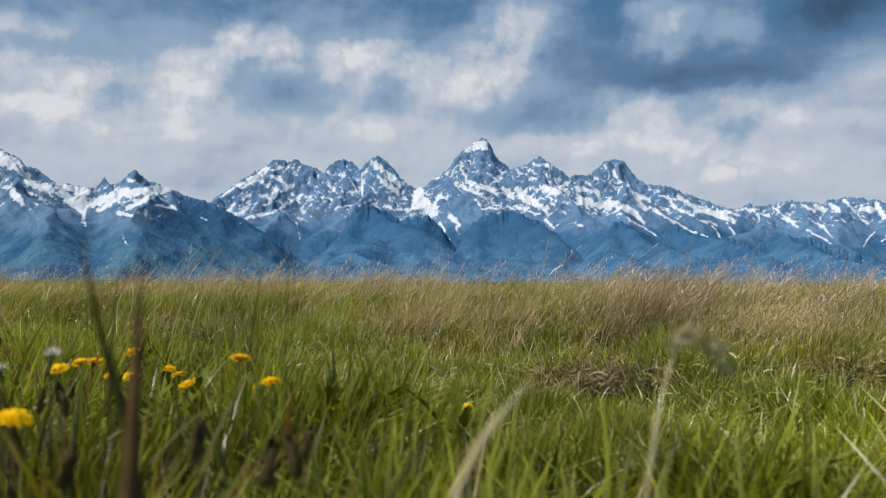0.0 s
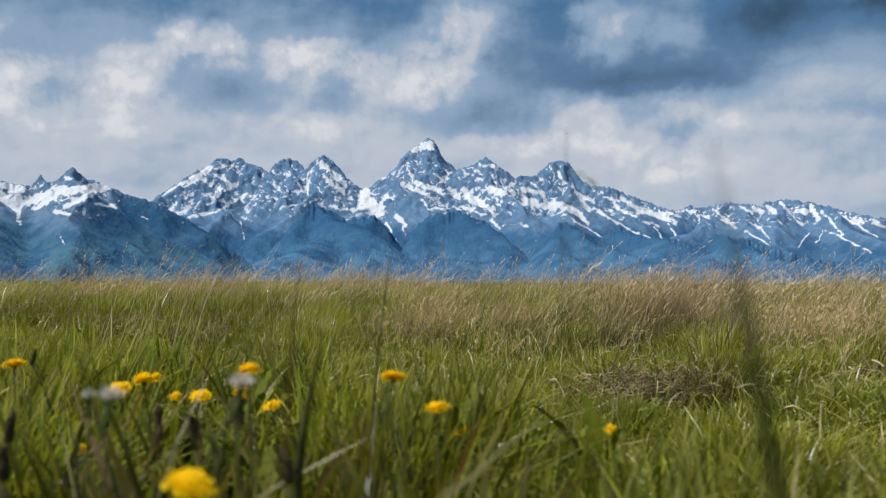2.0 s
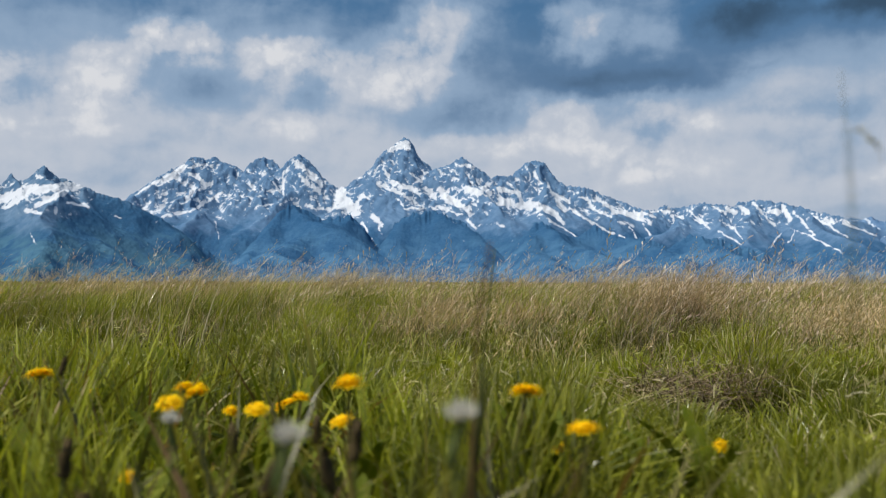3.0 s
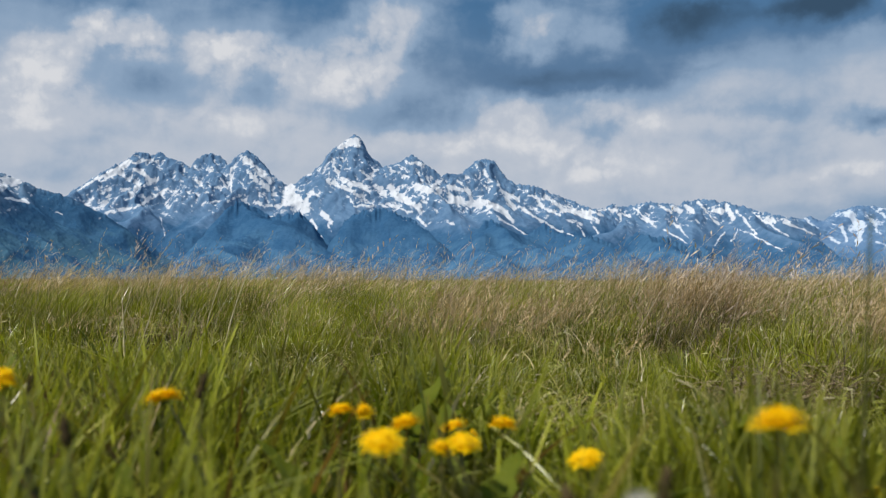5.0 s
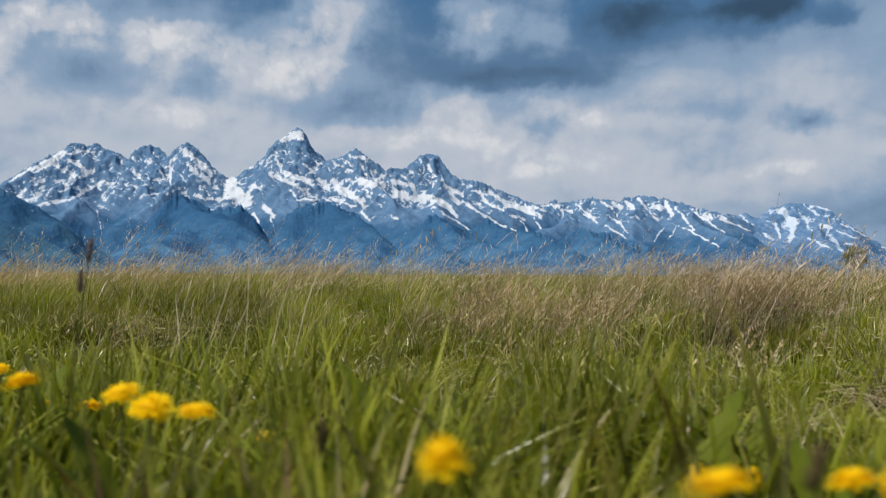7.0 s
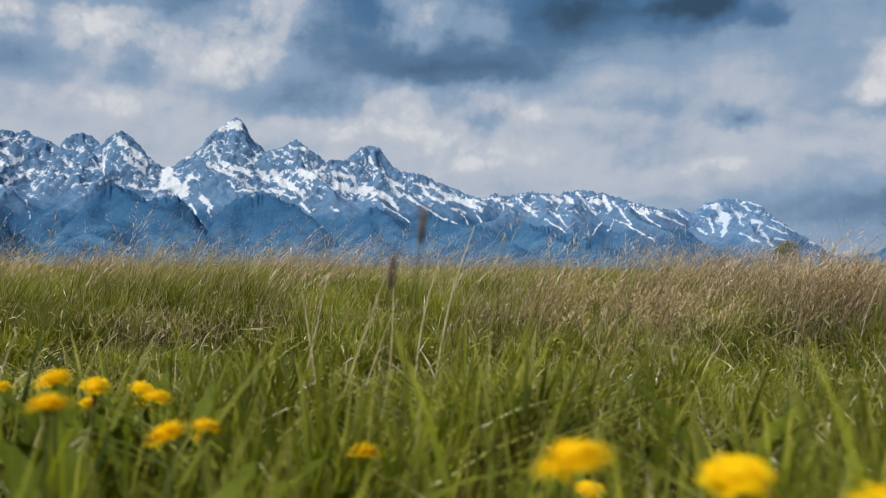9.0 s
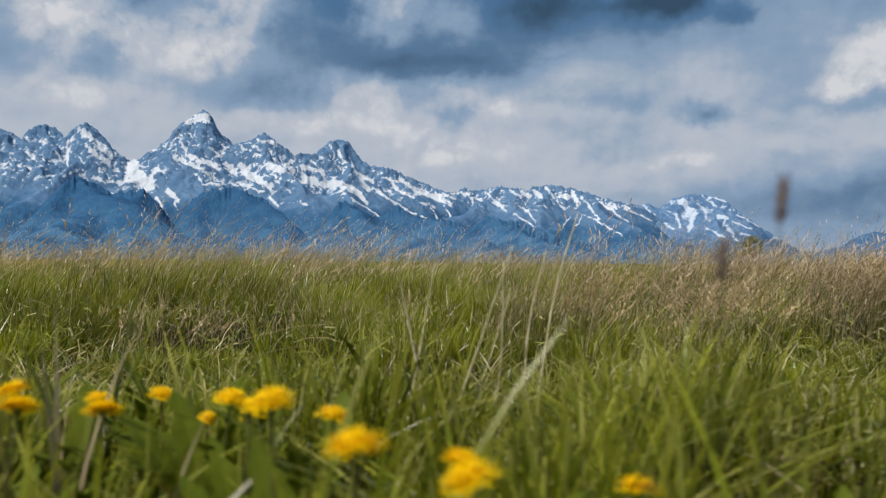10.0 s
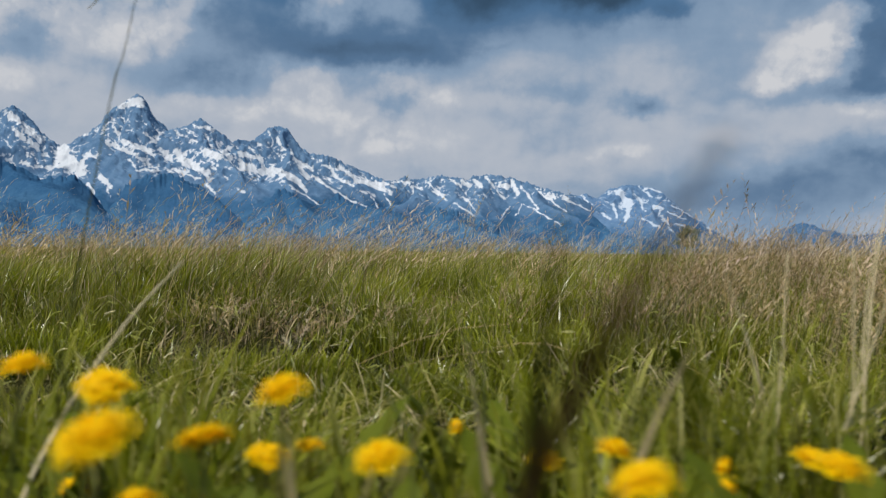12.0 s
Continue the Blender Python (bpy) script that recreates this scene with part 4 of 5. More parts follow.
    blades("broad_leaves", rng, x, y, h, 0.007 + 0.012 * rng.rand(len(x)), 0.25 + 0.5 * rng.rand(len(x)) ** 2, 5, MAT_SHADELEAF, "broad olive and brown leaves in clumps, darkened for near shade", "plants", 0.04)
    # a few broad dead leaves, bent over
    x, y = scatter(rng, 900, 0.5, 2.6, 1.3)
    g = path_gap(x, y)
    keep = (g > 0.34) & (g < 1.6) & (rng.rand(len(x)) < 0.10)
    x, y = x[keep], y[keep]
    blades("dead_leaves", rng, x, y, 0.15 + 0.14 * rng.rand(len(x)), 0.006 + 0.004 * rng.rand(len(x)), 0.6 + 0.8 * rng.rand(len(x)), 6, MAT_PALE, "broad pale dead leaves bent over in the grass", "grass", 0.1)
    # broad short leaves that arch over between them
    x, y = scatter(rng, 36000, 0.9, 5.5, 1.25)
    g = path_gap(x, y)
    clump = fbm(x * 3.4, y * 3.4, 3, 90)
    keep = (g > 0.4) & (rng.rand(len(x)) < (0.40 + 1.2 * clump) * (1 - 0.8 * view_cleared(x, y)))
    x, y, g = x[keep], y[keep], g[keep]
    h = 0.06 + 0.07 * rng.rand(len(x)) + 0.03 * smooth(g, 2.0, 4.0)
    blades("meadow_grass", rng, x, y, h, 0.004 + 0.005 * rng.rand(len(x)), 0.25 + 0.6 * rng.rand(len(x)), 3, MAT_SWARD, "short arching grass leaves between the blades", "grass", 0.1)
    # pale blades, half dead and curled over, all through the sward; their colour also paints glints
    x, y = scatter(rng, 21000, 1.0, 6.2, 1.3, -36.0, 60.0)
    g = path_gap(x, y)
    clump = fbm(x * 1.9, y * 1.9, 3, 93)
    keep = (g > 0.75) & (rng.rand(len(x)) < (0.24 + 1.1 * clump) * (1 - view_cleared(x, y)))
    x, y, g, clump = x[keep], y[keep], g[keep], clump[keep]
    h = (0.13 + 0.09 * rng.rand(len(x)) + 0.09 * clump) * (0.72 + 0.5 * smooth(g, 1.4, 4.2))
    blades("straw_blades", rng, x, y, h, 0.0030 + 0.0040 * rng.rand(len(x)), 0.7 + 0.9 * rng.rand(len(x)), 5, MAT_STRAW, "pale curled half-dead blades and painted glints among the green grass", "grass", 0.25)
    # tufts in the middle ground, rising to a taller stand behind
    cx, cy = scatter(rng, 9000, 1.3, 7.5, 1.25, -36.0, 60.0)
    g = path_gap(cx, cy)
    clump = fbm(cx * 2.2, cy * 2.2, 3, 70) + 0.7 * fbm(cx * 0.8, cy * 0.8, 2, 72)
    bare = view_cleared(cx, cy)
    keep = (g > 0.85) & (rng.rand(len(cx)) < (0.58 + 1.05 * clump) * (1 - 0.95 * bare))
    cx, cy, g, clump, bare = cx[keep], cy[keep], g[keep], clump[keep], bare[keep]
    high = (0.165 + 0.09 * rng.rand(len(cx)) + 0.13 * clump) * (0.50 + 0.64 * smooth(g, 1.6, 4.6)) * (1 - 0.5 * bare)
    hue = np.clip(0.50 + 0.75 * fbm(cx * 1.3, cy * 1.3, 3, 74) + 0.20 * rng.randn(len(cx)), 0, 1)
    x, y, own, out_x, out_y = tufts(rng, cx, cy, 32, 0.024 + 0.024 * rng.rand(len(cx)))
    h = high[own] * (0.55 + 0.5 * rng.rand(len(x)))
    dead = rng.rand(len(x)) < 0.04 + 0.22 * ripe(cx, cy)[own] * smooth(g[own], 1.8, 3.2)
    tone = np.where(dead, 0.99, np.clip(0.62 * hue[own] + 0.38 * rng.rand(len(x)), 0, 1) * 0.86)
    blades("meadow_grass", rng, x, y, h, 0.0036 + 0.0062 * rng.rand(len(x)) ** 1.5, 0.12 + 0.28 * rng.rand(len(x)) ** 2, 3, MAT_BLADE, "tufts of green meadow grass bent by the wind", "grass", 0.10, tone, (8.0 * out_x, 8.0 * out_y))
    # the stand whose tops close the view
    cx, cy = scatter(rng, 5200, 6.3, 13.0, 1.0, -36.0, 60.0)
    clump = fbm(cx * 1.1, cy * 1.1, 3, 76)
    x, y, own, out_x, out_y = tufts(rng, cx, cy, 16, 0.05 + 0.05 * rng.rand(len(cx)))
    h = (0.37 + 0.18 * clump + 0.03 * rng.rand(len(cx)) + 0.03 * smooth(cx, 0.5, 3.0))[own] * (0.70 + 0.36 * rng.rand(len(x)))
    tone = np.where(rng.rand(len(x)) < 0.10, 0.99, rng.rand(len(x)) * 0.8)
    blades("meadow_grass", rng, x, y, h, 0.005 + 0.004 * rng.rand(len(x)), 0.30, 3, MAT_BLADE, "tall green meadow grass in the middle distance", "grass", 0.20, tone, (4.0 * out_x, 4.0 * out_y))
    # the meadow farther off
    x, y = scatter(rng, 36000, 12.0, 70.0, 0.6)
    r = np.hypot(x, y)
    h = 0.24 + 0.12 * rng.rand(len(x)) + 0.10 * np.maximum(fbm(x * 0.45, y * 0.45, 3, 71), -0.2)
    blades("meadow_grass", rng, x, y, h, 0.0006 * r + 0.001, 0.45, 2, MAT_BLADE, "green meadow grass far off", "grass", 0.15, np.clip(rng.rand(len(x)) * 0.52 + 0.42, 0, 1))
    x, y = scatter(rng, 24000, 60.0, 600.0, 0.5)
    r = np.hypot(x, y)
    blades("meadow_grass", rng, x, y, 0.24 + 0.12 * rng.rand(len(x)), 0.0006 * r, 0.3, 2, MAT_DRY, "far meadow grass gone to seed", "grass", 0.2)
    # the meadow beside and behind
    x, y = scatter(rng, 40000, 0.7, 14.0, 1.2, 60.0, 324.0)
    keep = path_gap(x, y) > 0.6
    x, y = x[keep], y[keep]
    blades("meadow_grass", rng, x, y, 0.14 + 0.14 * rng.rand(len(x)), 0.008 + 0.012 * rng.rand(len(x)), 0.7, 3, MAT_BLADE, "green meadow grass behind the walk", "grass", 0.1)
    # ripe grass in nodding sheaves
    cx, cy = scatter(rng, 1700, 2.2, 7.5, 1.2, -36.0, 60.0)
    g = path_gap(cx, cy)
    keep = (g > 1.9) & (rng.rand(len(cx)) < 0.004 + 0.95 * ripe(cx, cy) + 0.06 * smooth(g, 4.6, 6.5))
    cx, cy, g = cx[keep], cy[keep], g[keep]
    for px, py, radius, count, top in SEED_CLUMPS:
        cx, cy, g = np.append(cx, px + radius * rng.randn(count)), np.append(cy, py + radius * rng.randn(count)), np.append(g, np.full(count, top * 10))
    high = 0.23 + 0.07 * rng.rand(len(cx)) + 0.11 * smooth(g, 2.2, 5.0) + 0.14 * smooth(g, 5.4, 6.2)
    x, y, own, out_x, out_y = tufts(rng, cx, cy, 15, 0.03 + 0.03 * rng.rand(len(cx)))
    seed_stems("seeding_grass", rng, x, y, high[own] * (0.75 + 0.35 * rng.rand(len(x))), np.full(len(x), 0.0013), MAT_SEED, "sheaves of ripe pinkish-tan grass nodding in the wind", 0.30, 9)
    # heads along the far edge
    cx, cy = scatter(rng, 1250, 5.8, 13.0, 1.0, -36.0, 60.0)
    clump = fbm(cx * 0.7, cy * 0.7, 3, 77)
    keep = rng.rand(len(cx)) < 0.55 + 0.9 * clump
    cx, cy, clump = cx[keep], cy[keep], clump[keep]
    x, y, own, out_x, out_y = tufts(rng, cx, cy, 14, 0.06 + 0.06 * rng.rand(len(cx)))
    seed_stems("seeding_grass", rng, x, y, (0.385 + 0.15 * clump)[own] + 0.13 * rng.rand(len(x)) ** 1.5, np.full(len(x), 0.0020), MAT_SEED, "tan grass heads along the far edge of the meadow", 0.50, 7)
    # a few stalks that stand over the rest
    x, y = scatter(rng, 4200, 2.6, 18.0, 0.9)
    g = path_gap(x, y)
    keep = (g > 1.8) & (rng.rand(len(x)) < (0.12 * smooth(x, -0.8, 0.4) + 0.02 + 0.6 * ripe(x, y) + 0.6 * smooth(g, 3.5, 7.0)) * np.clip(0.45 + 1.7 * fbm(x * 0.9, y * 0.9, 3, 97), 0.22, 1.4))
    x, y, g = x[keep], y[keep], g[keep]
    seed_stems("seeding_grass", rng, x, y, 0.36 + 0.012 * g + 0.05 * ripe(x, y) + 0.22 * rng.rand(len(x)) ** 2.2, 0.0009 + 0.00018 * g, MAT_PALE, "single pale stalks standing over the meadow", 0.55, 8)

    # wisps of ripe heads that rise over the far edge in loose companies
    cx, cy = scatter(rng, 1500, 4.2, 8.5, 1.0, -36.0, 60.0)
    clump = fbm(cx * 0.9, cy * 0.9, 3, 98)
    keep = (path_gap(cx, cy) > 3.0) & (rng.rand(len(cx)) < 0.16 + 0.9 * clump)
    cx, cy, clump = cx[keep], cy[keep], clump[keep]
    x, y, own, out_x, out_y = tufts(rng, cx, cy, 5, 0.05 + 0.05 * rng.rand(len(cx)))
    seed_stems("seeding_grass", rng, x, y, (0.50 + 0.10 * rng.rand(len(cx)))[own] + 0.12 * rng.rand(len(x)) ** 1.5, np.full(len(x), 0.0011), MAT_PALE, "loose pale wisps of ripe grass over the far edge", 0.62, 8)
    # tall thin stalks blown over to one side
    x, y = scatter(rng, 1500, 2.8, 7.5, 1.2)
    g = path_gap(x, y)
    keep = (g > 2.2) & (rng.rand(len(x)) < 0.07 + 0.24 * smooth(x, 0.2, 1.0) + 0.3 * ripe(x, y))
    x, y, g = x[keep], y[keep], g[keep]
    seed_stems("seeding_grass", rng, x, y, 0.42 + 0.26 * rng.rand(len(x)), np.full(len(x), 0.0021), MAT_PALE, "tall pale stalks blown over by the wind", 0.72, 6)


build_grass()

# ---------------------------------------------------------------- flowers and stalks
def tube(bm, points, radii, sides=6):
    """A tapered tube along points."""
    rings = []
    for k, p in enumerate(points):
        a, b = points[max(k - 1, 0)], points[min(k + 1, len(points) - 1)]
        way = (Vector(b) - Vector(a)).normalized()
        u = way.orthogonal().normalized()
        w = way.cross(u)
        rings.append([bm.verts.new(Vector(p) + radii[k] * (math.cos(2 * math.pi * q / sides) * u + math.sin(2 * math.pi * q / sides) * w)) for q in range(sides)])
    for r0, r1 in zip(rings[:-1], rings[1:]):
        for q in range(sides):
            bm.faces.new((r0[q], r0[(q + 1) % sides], r1[(q + 1) % sides], r1[q]))
    bm.faces.new(rings[0][::-1])
    bm.faces.new(rings[-1])


def bend(points, n=10):
    """n + 1 places on a smooth curve through a few points."""
    p = [Vector(q) for q in points]
    p = [2 * p[0] - p[1]] + p + [2 * p[-1] - p[-2]]
    out = []
    for k in range(n + 1):
        t = k / n * (len(p) - 3)
        i = min(int(t), len(p) - 4)
        f = t - i
        a, b, c, d = p[i:i + 4]
        out.append(0.5 * ((2 * b) + (c - a) * f + (2 * a - 5 * b + 4 * c - d) * f * f + (3 * b - a - 3 * c + d) * f ** 3))
    return out


def strap(bm, points, width, fold=0.25, face=(1, 0, 0), tip=0.12):
    """A keeled grass leaf with thickness, widest below its middle and running out to a point."""
    n = len(points) - 1
    side = Vector(face).normalized()
    rows = []
    for k, p in enumerate(points):
        h = k / n
        w = width * 0.5 * max(min(1.0, 0.65 + h) * (1 - h ** 2.2), tip * (1 - h) + 0.02)
        way = (points[min(k + 1, n)] - points[max(k - 1, 0)]).normalized()
        s = (side - side.dot(way) * way).normalized()
        nrm = s.cross(way).normalized()
        th = max(0.0004, width * 0.05)
        rows.append([bm.verts.new(p - s * w + nrm * w * fold), bm.verts.new(p + nrm * th), bm.verts.new(p + s * w + nrm * w * fold), bm.verts.new(p - nrm * th)])
    for r0, r1 in zip(rows[:-1], rows[1:]):
        for q in range(4):
            bm.faces.new((r0[q], r0[(q + 1) % 4], r1[(q + 1) % 4], r1[q]))
    bm.faces.new(rows[0][::-1])


def part(name, bm, mat, parent, label="", smooth_it=True):
    me = bpy.data.meshes.new(name)
    bmesh.ops.recalc_face_normals(bm, faces=bm.faces)
    bm.to_mesh(me)
    bm.free()
    if smooth_it:
        me.polygons.foreach_set("use_smooth", np.ones(len(me.polygons), bool))
    me.materials.append(mat)
    ob = new(name, me)
    ob.parent = parent
    return tagged(ob, label)


def thing(name, x, y, label, category, group="", z=None):
    ob = new(name)
    ob.location = (x, y, float(ground_height(np.array(x), np.array(y))) if z is None else z)
    ob.empty_display_size = 0.02
    return tagged(ob, label, category, group)


def petals_mesh(rng, radius, open_up):
    """A dandelion's head: some ninety strap petals in four rings over a small cushion."""
    bm = bmesh.new()
    for ring, (count, lift, reach) in enumerate(((34, -0.12, 1.0), (30, 0.25, 0.98), (26, 0.66, 0.90), (20, 1.10, 0.80))):
        for k in range(count):
            a = 2 * math.pi * (k + rng.rand() * 0.6) / count + ring * 0.4
            up = lift * open_up + rng.uniform(-0.16, 0.16)
            r = radius * reach * rng.uniform(0.78, 1.12)
            out, side = Vector((math.cos(a), math.sin(a), 0)), Vector((-math.sin(a), math.cos(a), 0))
            w = radius * 0.085
            pts = []
            for f in (0.0, 0.55, 1.0):
                c = out * (r * f * math.cos(up)) + Vector((0, 0, radius * 0.12 + r * f * math.sin(up) - radius * 0.16 * f * f))
                pts.append((c - side * w * (0.6 + 0.4 * f), c + side * w * (0.6 + 0.4 * f)))
            vs = [[bm.verts.new(q) for q in row] for row in pts]
            for r0, r1 in zip(vs[:-1], vs[1:]):
                bm.faces.new((r0[0], r0[1], r1[1], r1[0]))
    bmesh.ops.create_uvsphere(bm, u_segments=10, v_segments=6, radius=radius * 0.60, matrix=Matrix.Translation((0, 0, radius * 0.20)) @ Matrix.Diagonal((1, 1, 0.75, 1)))
    me = bpy.data.meshes.new("flower_head")
    bm.to_mesh(me)
    bm.free()
    me.materials.append(MAT_PETAL)
    return me


def bracts_mesh(rng, radius):
    """The green cup under a head, with narrow bracts."""
    bm = bmesh.new()
    tube(bm, [Vector((0, 0, z)) for z in (-radius * 0.55, -radius * 0.45, -radius * 0.1, radius * 0.2)], [radius * 0.10, radius * 0.24, radius * 0.30, radius * 0.34], 10)
    rim = sorted(bm.verts, key=lambda v: -v.co.z)[:10]
    for k, v in enumerate(sorted(rim, key=lambda v: math.atan2(v.co.y, v.co.x))):
        v.co.xy *= 1.35 if k % 2 else 0.85
        v.co.z += radius * (0.12 if k % 2 else -0.2) + radius * rng.uniform(-0.08, 0.08)
    me = bpy.data.meshes.new("calyx")
    bm.to_mesh(me)
    bm.free()
    me.materials.append(MAT_BRACT)
    return me


def leaf_mesh(rng):
    """A toothed dandelion leaf, 13 cm long, arching outwards along x."""
    bm = bmesh.new()
    rows = []
    n = 14
    for k in range(n + 1):
        h = k / n
        w = 0.016 * math.sin(math.pi * min(1, h * 0.9 + 0.1)) ** 0.7 * (0.55 + 0.45 * (k % 2)) * (0.35 + 0.65 * h)
        c = Vector((0.11 * h, 0, 0.075 * h - 0.055 * h * h))
        rows.append([bm.verts.new(c + Vector((0, -w, 0.25 * w))), bm.verts.new(c - Vector((0, 0, 0.0008))), bm.verts.new(c + Vector((0, w, 0.25 * w))), bm.verts.new(c + Vector((0, 0, 0.0008)))])
    for r0, r1 in zip(rows[:-1], rows[1:]):
        for q in range(4):
            bm.faces.new((r0[q], r0[(q + 1) % 4], r1[(q + 1) % 4], r1[q]))
    me = bpy.data.meshes.new("leaf")
    bm.to_mesh(me)
    bm.free()
    me.materials.append(MAT_LEAF)
    return me


FLOWER = np.random.RandomState(11)
HEADS = [petals_mesh(FLOWER, 1.0, u) for u in (0.75, 1.0, 1.2)]
CUPS = [bracts_mesh(FLOWER, 1.0) for _ in range(2)]
LEAF = leaf_mesh(FLOWER)


def dandelion(x, y, z, width, half_open=False):
    """A dandelion whose head is at height z."""
    rng = FLOWER
    foot = Vector((x + rng.uniform(-0.03, 0.015), y + rng.uniform(-0.02, 0.02), 0))
    label = "half-open yellow dandelion low in the grass" if half_open else "open yellow dandelion on a pale hollow stem"
    ob = thing("dandelion", foot.x, foot.y, label, "flower", "dandelions in the meadow")
    base = Vector(ob.location)
    head = Vector((x, y, z - 0.008)) - base
    bm = bmesh.new()
    pts = bend([(0, 0, -0.01), head * 0.5 + Vector((rng.uniform(-0.012, 0.012), rng.uniform(-0.012, 0.012), 0)), head], 8)
    tube(bm, pts, [0.0019 - 0.0004 * k / 8 for k in range(9)], 6)
    part("stem", bm, MAT_STEM, ob)
    tilt = Euler((rng.uniform(-0.35, 0.30), rng.uniform(-0.3, 0.35), rng.uniform(0, 6.28)))
    size = width / 2
    squash = 1.3 if half_open else 0.64
    top = new("flower_head", HEADS[rng.randint(3)])
    top.parent = ob
    top.matrix_local = Matrix.LocRotScale(head, tilt, (size, size, size * squash))
    cup = new("calyx", CUPS[rng.randint(2)])
    cup.parent = top
    cup.matrix_local = Matrix.Scale(0.8, 4)
    for k in range(rng.randint(4, 8)):
        o = new("leaf", LEAF)
        o.parent = ob
        s = rng.uniform(1.1, 2.3)
        o.matrix_local = Matrix.LocRotScale((0, 0, 0.004), Euler((0, -rng.uniform(0.4, 1.15), rng.uniform(0, 6.28))), (s, s, s))
    return ob


OPEN = [
    (-0.700, 1.560, 0.266), (-0.481, 1.334, 0.315), (-0.310, 1.311, 0.309), (-0.259, 1.291, 0.276), (-0.450, 0.901, 0.283), (-0.420, 0.681, 0.305),
    (-0.890, 1.662, 0.292), (-0.727, 1.777, 0.259), (-0.677, 1.597, 0.274), (-0.557, 1.745, 0.246), (-1.197, 2.057, 0.278), 
    (-1.617, 2.577, 0.284), (-1.597, 2.407, 0.287), (-1.536, 2.767, 0.237), (-1.517, 2.457, 0.253), (-1.486, 2.557, 0.239), (-1.336, 2.567, 0.206),
]
OPEN_FAR = [
    (-1.967, 3.017, 0.287), (-2.067, 3.107, 0.281), (-2.017, 2.987, 0.267), (-1.616, 2.917, 0.233), (-0.611, 1.681, 0.240), (-0.206, 1.657, 0.186), (-0.496, 1.657, 0.227),
    (-1.157, 2.007, 0.281), (-0.586, 1.897, 0.219), (-1.096, 2.567, 0.155), (-1.946, 3.167, 0.211),
    (-1.896, 3.237, 0.200), (-1.817, 2.857, 0.258), (-1.797, 2.747, 0.260), (-1.686, 3.077, 0.216), (-1.917, 2.977, 0.251), (-2.077, 2.967, 0.272), (-2.086, 3.387, 0.142),
    (-1.756, 3.067, 0.215), (-1.566, 2.987, 0.218), (-1.356, 3.398, 0.106), (-1.736, 2.787, 0.248), (-2.046, 3.107, 0.203),
]
HALF = [
    (-1.027, 1.666, 0.308), (-0.702, 1.766, 0.258),
    (-0.206, 1.897, 0.154), (-0.640, 1.640, 0.243), (-0.566, 2.007, 0.166), (-0.726, 1.477, 0.195), (0.051, 1.701, 0.176), (-0.496, 2.257, 0.140),
    (-0.816, 2.678, 0.105), (-0.626, 2.157, 0.172), (-1.606, 2.817, 0.239), (-1.636, 3.007, 0.196), (-1.486, 2.967, 0.151), (-0.896, 2.617, 0.134), (-1.566, 3.407, 0.114),
    (-1.566, 3.087, 0.185), (-1.086, 3.048, 0.099), (-1.676, 3.417, 0.165),
]
for spot in OPEN + OPEN_FAR:
    dandelion(*spot, FLOWER.uniform(0.033, 0.039))
for spot in ((-1.319, 2.131, 0.293), (-1.232, 2.124, 0.282), (-2.074, 2.887, 0.293), (-2.119, 3.143, 0.292)):
    dandelion(*spot, FLOWER.uniform(0.036, 0.040))
for spot in HALF:
    dandelion(*spot, FLOWER.uniform(0.021, 0.026), True)


def bud(x, y, z, fluffy=False, size=1.0):
    """A closed brown head; a fluffy one has a tuft of white seed silk at its top."""
    rng = FLOWER
    label = "faded dandelion head with a tuft of white silk" if fluffy else "withered dark brown flower head low in the grass" if size > 1 else "closed brown dandelion bud on a bent stem"
    ob = thing("dandelion_bud", x + rng.uniform(-0.02, 0.02), y + rng.uniform(-0.02, 0.02), label, "flower bud", "buds in the meadow")
    head = Vector((x, y, z)) - Vector(ob.location)
    bm = bmesh.new()
    tube(bm, bend([(0, 0, -0.01), head * 0.55 + Vector((rng.uniform(-0.01, 0.01), 0, 0)), head], 7), [0.0018 - 0.0005 * k / 7 for k in range(8)], 6)
    part("stem", bm, MAT_STEM, ob)
    lean = Vector((rng.uniform(-0.3, 0.3), rng.uniform(-0.3, 0.3), 1)).normalized()
    bm = bmesh.new()
    prof = ((0.0, 0.0015), (0.002, 0.0036), (0.005, 0.0030), (0.008, 0.0045), (0.011, 0.0030), (0.015, 0.0038), (0.020, 0.0022))
    tube(bm, [head + lean * (h - 0.012) * size for h, _ in prof], [r * (0.7 if fluffy else size) for _, r in prof], 10)
    for k, v in enumerate(list(bm.verts)[-10:]):
        v.co += lean * rng.uniform(-0.004, 0.008) * size + Vector((rng.uniform(-0.002, 0.002), rng.uniform(-0.002, 0.002), 0)) * size
    if not fluffy:
        for v in bm.verts:
            v.co += Vector((rng.uniform(-1, 1), rng.uniform(-1, 1), rng.uniform(-0.6, 0.6))) * 0.0012 * size
    cup = part("bud_cup", bm, MAT_BRACT if fluffy else MAT_BUD, ob)
    if fluffy:
        bm = bmesh.new()
        for k in range(70):
            a, up = rng.uniform(0, 6.28), rng.uniform(0.5, 1.5)
            d = Vector((math.cos(a) * math.cos(up), math.sin(a) * math.cos(up), math.sin(up)))
            root = head + lean * 0.010
            strap(bm, [root, root + d * 0.005, root + d * rng.uniform(0.007, 0.013)], 0.0016, 0.1, (-d.y, d.x, 0.01))
        part("silk", bm, MAT_FLUFF, cup, "tuft of white seed silk")


for spot in ((-0.503, 0.890, 0.322), (-0.421, 0.914, 0.328), (-0.620, 1.201, 0.282)):
    bud(*spot, True)
